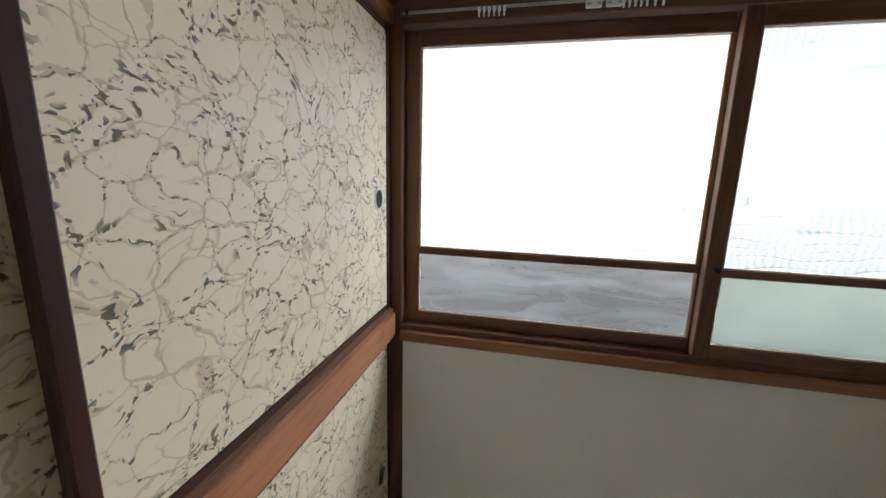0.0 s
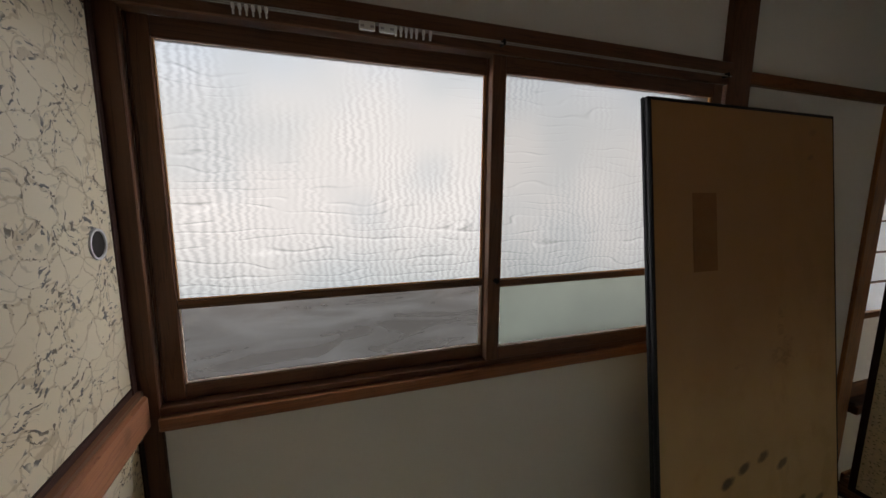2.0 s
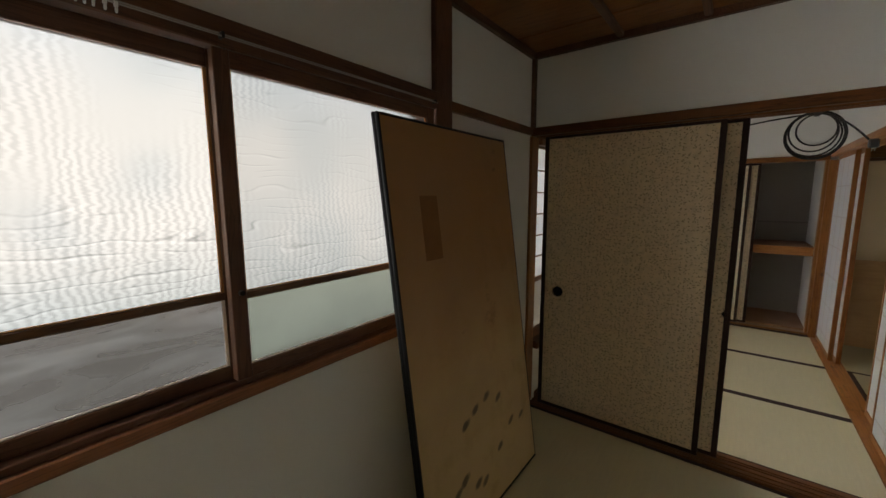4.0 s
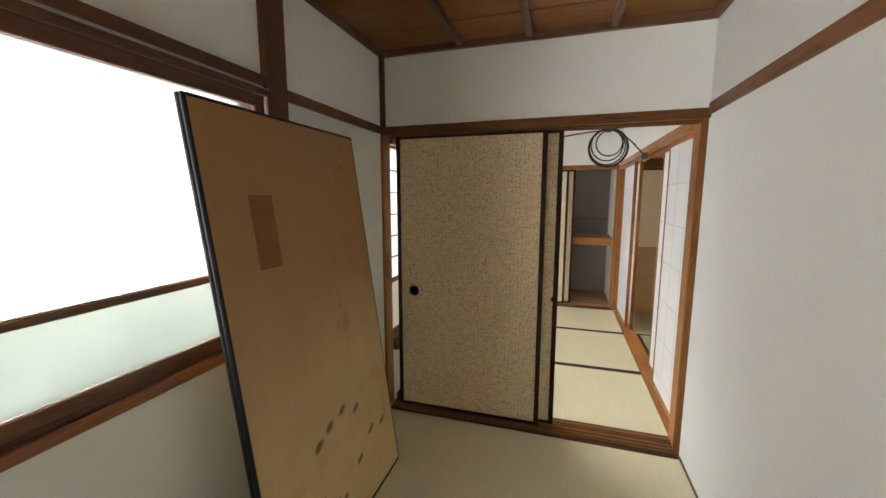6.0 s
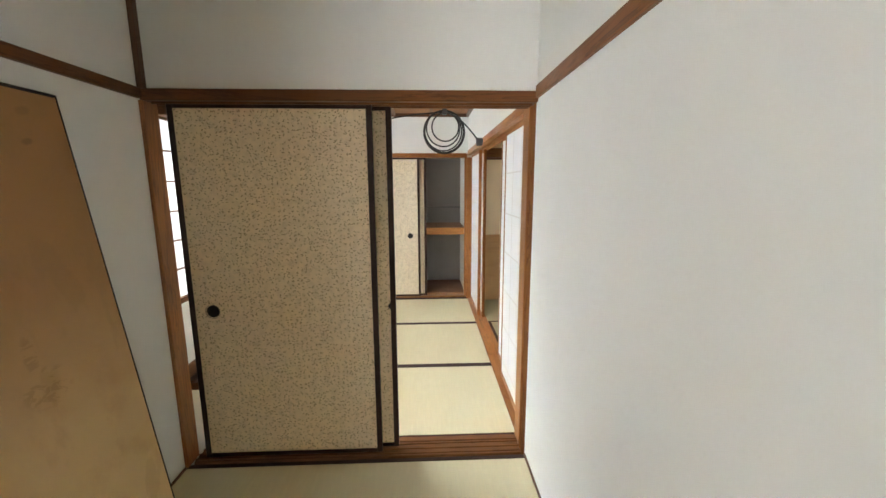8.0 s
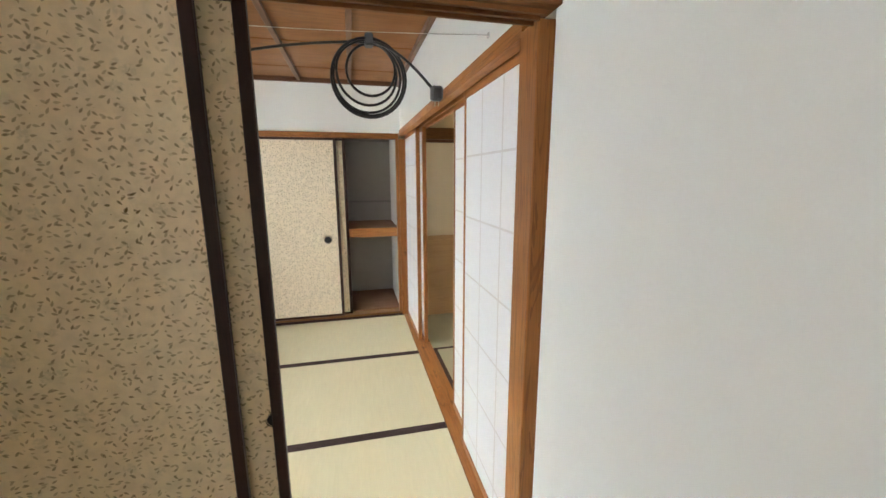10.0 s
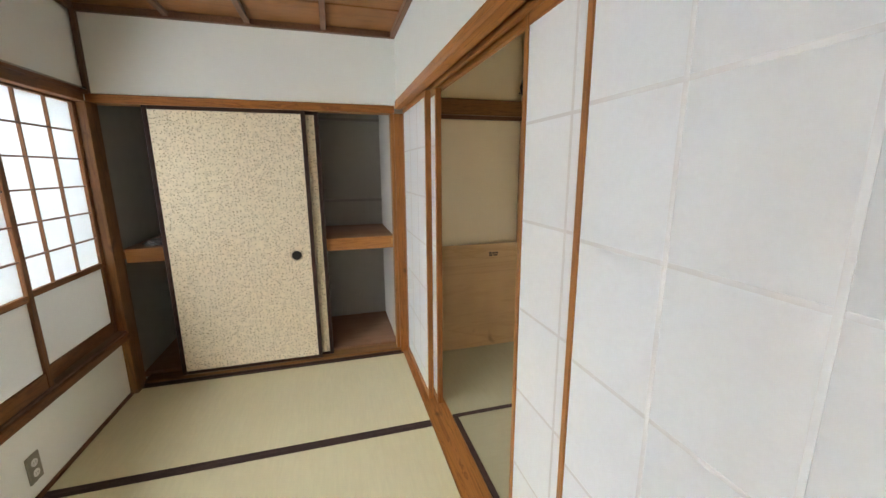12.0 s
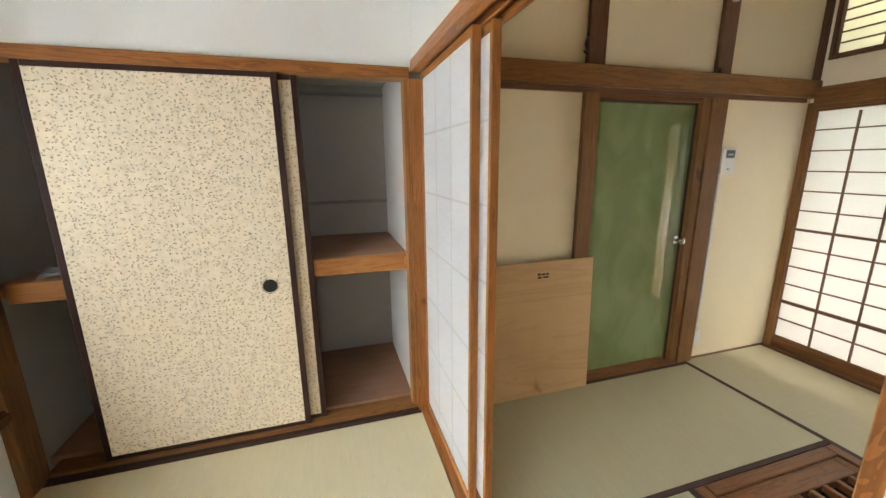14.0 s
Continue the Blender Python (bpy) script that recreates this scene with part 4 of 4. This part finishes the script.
leaning_door("old_door", (1.2285, 1.1955, 0.003), TILT_DOOR, "old black-framed paper door leaning behind another", AGED, False)


# ---------------------------------------------------------------- paper screens (shoji)
def north_shoji(x0, x1, y):
    """A half-height window screen: a lattice of small paper panes over one wide lower pane."""
    s = thing("shoji_window", "wooden window screen with small white panes", "paper window", (x0, y, 0.42), group="paper window screens")
    w, t, e, top = x1 - x0, 0.026, 0.032, 1.31
    bar("stile", WALNUT, (0, 0, 0), (e, t, top), s)
    bar("stile", WALNUT, (w - e, 0, 0), (w, t, top), s)
    bar("top_rail", WALNUT, (e, 0.001, top - 0.012), (w - e, t - 0.001, top), s)
    bar("mid_rail", WALNUT, (e, 0.001, 0.4), (w - e, t - 0.001, 0.43), s)
    bar("bottom_rail", WALNUT, (e, 0.001, 0), (w - e, t - 0.001, 0.072), s)
    lo, hi = 0.43, top - 0.012
    cw = (w - 2 * e) / 3
    ch = (hi - lo) / 6
    for k in (1, 2):
        bar("muntin", WALNUT, (e + k * cw - 0.005, 0.002, lo), (e + k * cw + 0.005, 0.016, hi), s, 0.001)
    for k in range(1, 6):
        bar("muntin", DARK, (e, 0.003, lo + k * ch - 0.004), (w - e, 0.0155, lo + k * ch + 0.004), s, 0.001)
    for c in range(3):
        for r in range(6):
            slab("paper_pane", SHOJI_DAY, (e + c * cw, 0.0165, lo + r * ch), (e + (c + 1) * cw, 0.0175, lo + (r + 1) * ch), s).visible_shadow = False
    slab("lower_pane", SHOJI_FROST, (e, 0.012, 0.072), (w - e, 0.014, 0.4), s, 0, "plain greyish lower pane")
    return s


for a, b, y in ((2.62, 3.45, 1.474), (3.42, 4.129, 1.442), (4.13, 4.742, 1.442), (4.712, 5.357, 1.474)):
    north_shoji(a, b, y)


def tall_shoji(x0, x1, y, label):
    """A full-height screen papered towards the north; grey strips on the paper stand in for the shade of its lattice.
    """
    s = thing("shoji_screen", label, "paper screen", (x0, y, 0.0), group="paper screens between the rooms")
    w, t, e, h = x1 - x0, 0.03, 0.02, 1.764
    bar("stile", AMBER, (0, -t, 0), (e, 0, h), s)
    bar("stile", AMBER, (w - e, -t, 0), (w, 0, h), s)
    bar("top_rail", AMBER, (e, -t, h - 0.03), (w - e, -0.0005, h), s)
    bar("bottom_rail", AMBER, (e, -t, 0), (w - e, -0.0005, 0.04), s)
    bm = bmesh.new()
    bm.faces.new([bm.verts.new(co) for co in ((e, -0.004, 0.04), (e, -0.004, h - 0.03), (w - e, -0.004, h - 0.03), (w - e, -0.004, 0.04))])
    part("paper", bm, SHOJI, s)
    for k in (1, 2):
        x = e + k * (w - 2 * e) / 3
        bar("muntin", AMBER, (x - 0.007, -t + 0.002, 0.04), (x + 0.007, -0.0042, h - 0.03), s, 0.001)
        slab("pasted_seam", LATTICE_SHADE, (x - 0.0045, -0.0041, 0.04), (x + 0.0045, -0.0034, h - 0.03), s, 0, "grey strip standing in for lattice shade")
    for k in range(6):
        z = 0.135 + k * 0.27
        bar("muntin", AMBER, (e, -t + 0.003, z - 0.007), (w - e, -0.0043, z + 0.007), s, 0.001)
        slab("pasted_seam", LATTICE_SHADE, (e, -0.0041, z - 0.0042), (w - e, -0.0036, z + 0.0042), s, 0, "grey strip standing in for lattice shade")
    return s


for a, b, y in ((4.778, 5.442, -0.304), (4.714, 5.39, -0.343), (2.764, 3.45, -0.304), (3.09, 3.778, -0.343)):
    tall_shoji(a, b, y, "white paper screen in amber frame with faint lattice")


def south_shoji(x0, x1, y):
    """A full-height screen of the third room, its lattice towards the room."""
    s = thing("shoji_screen", "white paper screen with dark brown lattice", "paper screen", (x0, y, 0.008), group="paper screens of the third room")
    w, t, e, h = x1 - x0, 0.03, 0.032, 1.658
    bar("stile", WALNUT, (0, -t, 0), (e, 0, h), s)
    bar("stile", WALNUT, (w - e, -t, 0), (w, 0, h), s)
    bar("top_rail", WALNUT, (e, -t, h - 0.014), (w - e, -0.001, h), s)
    bar("bottom_rail", WALNUT, (e, -t, 0), (w - e, -0.001, 0.086), s)
    zs = [0.086 + 0.131 * k for k in range(12)]
    zs += [h - 0.014]
    cols = 4
    cw = (w - 2 * e) / cols
    for k in range(1, cols):
        bar("muntin", DARK, (e + k * cw - 0.005, -0.016, 0.086), (e + k * cw + 0.005, -0.002, h - 0.03), s, 0.001)
    for k, z in enumerate(zs[1:-1], 1):
        half = 0.011 if k == 2 else (0.008 if k == 6 else 0.004)
        bar("muntin", DARK, (e, -0.0155, z - half), (w - e, -0.0025, z + half), s, 0.001)
    for c in range(cols):
        for a, b in zip(zs, zs[1:]):
            slab("paper_pane", SHOJI_SOUTH, (e + c * cw, -0.0175, a), (e + (c + 1) * cw, -0.0165, b), s).visible_shadow = False
    return s


south_shoji(4.484, 5.4, SOUTH3 + 0.005)


def transom(x0, x1, y, z0, z1):
    """A low paper transom with close horizontal bars."""
    s = thing("transom_window", "small paper transom with dark horizontal bars", "transom", (x0, y, z0))
    s["kind"] = "structure"
    w, h, e = x1 - x0, z1 - z0, 0.03
    for lo, hi in (((0, -0.04, 0), (e, 0.012, h)), ((w - e, -0.04, 0), (w, 0.012, h)), ((e, -0.04, 0), (w - e, 0.012, e)), ((e, -0.04, h - e), (w - e, 0.012, h))):
        bar("surround", DARK, lo, hi, s)
    count = 6
    for k in range(1, count):
        z = e + k * (h - 2 * e) / count
        bar("muntin", DARK, (e, -0.02, z - 0.004), (w - e, -0.006, z + 0.004), s, 0.001)
    cols = 8
    cw = (w - 2 * e) / cols
    for k in range(cols):
        if k:
            bar("muntin", DARK, (e + k * cw - 0.004, -0.019, e), (e + k * cw + 0.004, -0.007, h - e), s, 0.001)
        slab("paper_pane", SHOJI_HIGH, (e + k * cw, -0.023, e), (e + (k + 1) * cw, -0.022, h - e), s)
    return s


transom(3.602, 5.362, SOUTH3 + 0.004, 1.955, 2.38)

# ---------------------------------------------------------------- east closet
shelf = thing("closet_shelf", "brown plywood shelf with a pine front rail", "shelf", (5.46, -0.235, -0.014))
slab("board", SHELF["y"], (0.06, 0, 0.885), (0.76, 1.72, 0.9), shelf, 0.001)
bar("front_rail", SHELF_RAIL, (0.058, 0.001, 0.815), (0.095, 1.68, 0.903), shelf, 0.003, "orange pine front rail with knots")
bar("bearer", PALE, (0.055, 0.0, 0.84), (0.77, 0.025, 0.885), shelf)
bar("bearer", PALE, (0.055, 1.69, 0.84), (0.77, 1.715, 0.885), shelf)
tagged(structure("closet_floor", box_mesh((5.546, -0.235, 0.012), (6.22, 1.49, 0.045), 0.001), SHELF["y"]), "brown plywood closet floor")
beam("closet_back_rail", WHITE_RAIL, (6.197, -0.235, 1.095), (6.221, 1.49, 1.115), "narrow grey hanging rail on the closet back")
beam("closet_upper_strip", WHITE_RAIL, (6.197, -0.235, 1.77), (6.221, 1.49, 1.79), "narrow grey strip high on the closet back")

bag = thing("plastic_bag", "crumpled clear plastic bag on the closet shelf", "bag", (5.66, 1.3, 0.886))
bm = bmesh.new()
bmesh.ops.create_icosphere(bm, subdivisions=3, radius=1.0)
for v in bm.verts:
    k = 0.8 + 0.35 * noise.noise(v.co * 2.3) + 0.2 * noise.noise(v.co * 6.0)
    v.co = Vector((v.co.x * 0.13 * k, v.co.y * 0.1 * k, max(0.001, 0.022 + v.co.z * 0.024 * k)))
part("film", bm, SMOKY, bag)
strap = part("strap", tube_mesh([(-0.1 + 0.025 * k, -0.09 + 0.004 * k, 0.02 + 0.03 * math.sin(k * 0.45)) for k in range(8)], 0.007), RUBBER, bag, "short black strap")

outlet = thing("wall_outlet", "bronze coloured double wall outlet", "outlet", (4.57, NORTH, 0.137))
slab("plate", PLATE, (-0.036, -0.007, -0.062), (0.036, 0.002, 0.062), outlet, 0.003)
for dz in (-0.024, 0.024):
    bm = bmesh.new()
    disc(bm, (0, -0.0075, dz), "y", 0.017, 0.003, 20)
    sock = part("socket", bm, AGED_PLASTIC, outlet, "cream round socket")
    for dx in (-0.006, 0.006):
        slab("slot", INK, (dx - 0.001, -0.0095, dz - 0.004), (dx + 0.001, -0.0089, dz + 0.004), sock)

# ---------------------------------------------------------------- cable coil on a wire in the second room
wire = thing("hanging_wire", "thin steel wire strung across the room", "wire", (3.04, -0.266, 1.862))
part("wire_line", tube_mesh([(0, 0.0 + 1.73 * k / 14, -0.03 * math.sin(math.pi * k / 14)) for k in range(15)], 0.0012, 6), DULL_METAL, wire)
slab("screw_plate", DULL_METAL, (-0.008, -0.002, -0.008), (0.008, 0.004, 0.008), wire, 0.001)

coil = thing("coiled_cable", "black cable coiled and hung from the wire", "cable", (3.04, 0.13, 1.70))
rng = random.Random(11)
for k in range(5):
    r = 0.118 - 0.006 * k + rng.uniform(-0.004, 0.004)
    cy, cz, lean = rng.uniform(-0.008, 0.012), 0.118 - r + rng.uniform(-0.003, 0.003), rng.uniform(-0.02, 0.02)
    if k == 4:
        r, cy, cz = 0.078, -0.004, 0.034
    loop = [(-0.012 + 0.006 * k + lean * math.cos(a), cy + r * math.cos(a) * 0.98, cz + r * math.sin(a)) for a in (2 * math.pi * s / 40 for s in range(41))]
    part("loop", tube_mesh(loop, 0.0042, 8), RUBBER, coil)
slab("tie", PLUG, (-0.018, -0.013, 0.1), (0.022, 0.013, 0.136), coil, 0.004, "grey cable tie")


def sag(a, b, drop, count=14):
    a, b = Vector(a), Vector(b)
    return [a.lerp(b, k / count) + Vector((0, 0, drop * 4 * (k / count) * (1 - k / count))) for k in range(count + 1)]


part("tail", tube_mesh(sag((0.0, 0.0, 0.112), (0.03, 0.52, 0.03), 0.018), 0.0042, 8), RUBBER, coil)
part("lead", tube_mesh(sag((-0.005, -0.01, 0.112), (-0.19, -0.158, -0.052), 0.022), 0.0042, 8), RUBBER, coil)
plug = part("plug", box_mesh((-0.21, -0.19, -0.09), (-0.184, -0.155, -0.05), 0.006), PLUG, coil, "grey moulded plug")
for dy in (-0.178, -0.168):
    slab("pin", CHROME, (-0.2, dy - 0.0008, -0.104), (-0.194, dy + 0.0008, -0.09), plug)

# ---------------------------------------------------------------- third room things
door = thing("glass_door", "green filmed glass door with a chrome knob", "door", (5.43, -1.99, 0.018))
slab("pane", GREEN, (0.008, 0.012, 0.02), (0.014, 0.71, 1.652), door)
bar("stile", LACQUER, (0, 0, 0), (0.022, 0.014, 1.664), door, 0.002)
bar("stile", LACQUER, (0, 0.708, 0), (0.022, 0.722, 1.664), door, 0.002)
bar("top_rail", LACQUER, (0.001, 0.014, 1.65), (0.021, 0.708, 1.664), door, 0.002)
bar("bottom_rail", WALNUT, (0.001, 0.014, 0), (0.021, 0.708, 0.022), door, 0.002)
bm = bmesh.new()
disc(bm, (-0.012, 0.04, 0.842), "x", 0.009, 0.04, 16)
neck = part("knob_neck", bm, CHROME, door, "chrome neck")
bm = bmesh.new()
bmesh.ops.create_uvsphere(bm, u_segments=20, v_segments=12, radius=0.024, matrix=Matrix.Translation((-0.04, 0.04, 0.842)) @ Matrix.Diagonal((0.72, 1, 1, 1)))
for f in bm.faces:
    f.smooth = True
part("knob", bm, CHROME, door, "round chrome knob")
bm = bmesh.new()
disc(bm, (0.003, 0.04, 0.842), "x", 0.026, 0.006, 24, 0.9)
part("rose", bm, CHROME, door, "chrome rose")

ply = thing("plywood_sheet", "pale plywood sheet leaning beside the glass door", "plywood", (5.35, -1.292, 0.0), (0, 1.9, 0))
slab("sheet", PLY["y"], (0, 0, 0.001), (0.009, 0.845, 0.815), ply, 0.001)
for y, w2, z, h2 in ((0.3, 0.02, 0.742, 0.012), (0.325, 0.022, 0.742, 0.012), (0.352, 0.02, 0.743, 0.014), (0.31, 0.034, 0.725, 0.01), (0.348, 0.026, 0.725, 0.012)):
    slab("stamp", INK, (-0.0006, y - w2 / 2, z - h2 / 2), (-0.0001, y + w2 / 2, z + h2 / 2), ply, 0, "small dark printed stamp")

remote = thing("wall_remote", "white wall remote control with grey display", "wall remote", (EAST3, -2.262, 1.346))
slab("case", PLASTIC, (-0.018, -0.06, -0.08), (0.001, 0.06, 0.08), remote, 0.004)
slab("display", LCD, (-0.0192, -0.042, 0.018), (-0.0178, 0.03, 0.066), remote, 0.001, "dark grey display")
slab("button", PLASTIC, (-0.0195, -0.02, -0.022), (-0.0178, 0.018, -0.008), remote, 0.001)
slab("display_digits", GREY_INK, (-0.0196, -0.03, 0.034), (-0.0191, 0.015, 0.044), remote)
slab("mark", INK, (-0.0185, -0.014, -0.052), (-0.0179, 0.01, -0.046), remote)

duct = thing("cable_duct", "white plastic cable duct down the wall", "cable duct", (EAST3, -2.214, 0.0))
slab("duct", PLASTIC, (-0.012, -0.011, 0.2), (0.001, 0.011, 1.258), duct, 0.002)
slab("end_box", PLASTIC, (-0.022, -0.03, 0.1), (0.001, 0.03, 0.205), duct, 0.004)

hook = thing("coat_hook", "black iron coat hook on the pillar", "hook", (5.397, -1.172, 1.935))
part("arm", tube_mesh([(0.0, 0.0, 0.035), (-0.005, 0.012, 0.02), (-0.004, 0.018, 0.0), (-0.006, 0.01, -0.03), (-0.01, 0.022, -0.045), (-0.012, 0.03, -0.036)], 0.0045, 8), BLACK_METAL, hook)
slab("plate", BLACK_METAL, (-0.003, -0.004, -0.05), (0.003, 0.008, 0.05), hook, 0.001)
hook2 = thing("coat_hook", "black iron hook above the tie rail", "hook", (5.39, -2.045, 1.832))
part("arm", tube_mesh([(0.0, -0.02, 0.028), (-0.006, 0.0, 0.026), (-0.01, 0.03, 0.012), (-0.012, 0.055, 0.004)], 0.0045, 8), BLACK_METAL, hook2)
slab("plate", BLACK_METAL, (-0.004, -0.032, 0.0), (0.004, -0.016, 0.04), hook2, 0.001)
fitting = thing("lamp_fitting", "small grey ceiling fitting by the pillar", "fitting", (5.388, -2.11, 2.24))
bm = bmesh.new()
disc(bm, (0, 0, 0), "x", 0.028, 0.02, 20, 0.85)
part("cap", bm, AGED_PLASTIC, fitting)

# sunken floor grille: timber surround, metal lip and wooden bars over a near-black pit
grille = thing("floor_grille", "wooden floor grille over a sunken heater pit", "floor grille", (3.702, -2.104, 0.0))
gw, gd = 0.865, 0.868
for lo, hi in (((0, 0, -0.055), (gw, 0.055, 0.004)), ((0, gd - 0.055, -0.055), (gw, gd, 0.004)), ((0, 0.055, -0.055), (0.055, gd - 0.055, 0.004)), ((gw - 0.055, 0.055, -0.055), (gw, gd - 0.055, 0.004))):
    bar("surround", WALNUT, lo, hi, grille, 0.004, "worn brown wooden surround")
for lo, hi in (((0.056, 0.056, -0.05), (gw - 0.056, 0.1, -0.006)), ((0.056, gd - 0.1, -0.05), (gw - 0.056, gd - 0.056, -0.006)), ((gw - 0.145, 0.1, -0.05), (gw - 0.056, gd - 0.1, -0.006)), ((0.056, 0.1, -0.05), (0.145, gd - 0.1, -0.006))):
    bar("inner_board", WALNUT, lo, hi, grille, 0.003, "dusty brown inner board")
for k in range(8):
    y = 0.1 + (k + 0.5) * (gd - 0.2) / 8
    bar("slat", WALNUT, (0.145, y - 0.012, -0.04), (gw - 0.145, y + 0.012, -0.008), grille, 0.003)
for x in (0.29, gw / 2, gw - 0.29):
    bar("cross_slat", WALNUT, (x - 0.014, 0.1, -0.044), (x + 0.014, gd - 0.1, -0.0125), grille, 0.003)
slab("pit_floor", PIT, (0.05, 0.05, -0.4), (gw - 0.05, gd - 0.05, -0.39), grille)
for lo, hi in (((0.045, 0.045, -0.4), (0.055, gd - 0.045, -0.055)), ((gw - 0.055, 0.045, -0.4), (gw - 0.045, gd - 0.045, -0.055)), ((0.055, 0.045, -0.4), (gw - 0.055, 0.055, -0.055)), ((0.055, gd - 0.055, -0.4), (gw - 0.055, gd - 0.045, -0.055))):
    slab("pit_wall", PIT, lo, hi, grille)

# ---------------------------------------------------------------- distance outside the windows
structure("backdrop_north", box_mesh((-1.4, 2.35, -0.4), (2.6, 2.37, 3.4)), OUT_NORTH, "pale overcast distance outside the window")
structure("backdrop_north_second", box_mesh((2.62, 2.35, -0.4), (7.0, 2.37, 3.4)), OUT_NORTH_EAST, "pale overcast distance outside the paper window")
structure("backdrop_south", box_mesh((2.0, -3.86, -0.4), (6.6, -3.84, 3.2)), OUT_SOUTH, "warm bright distance outside the paper screens")
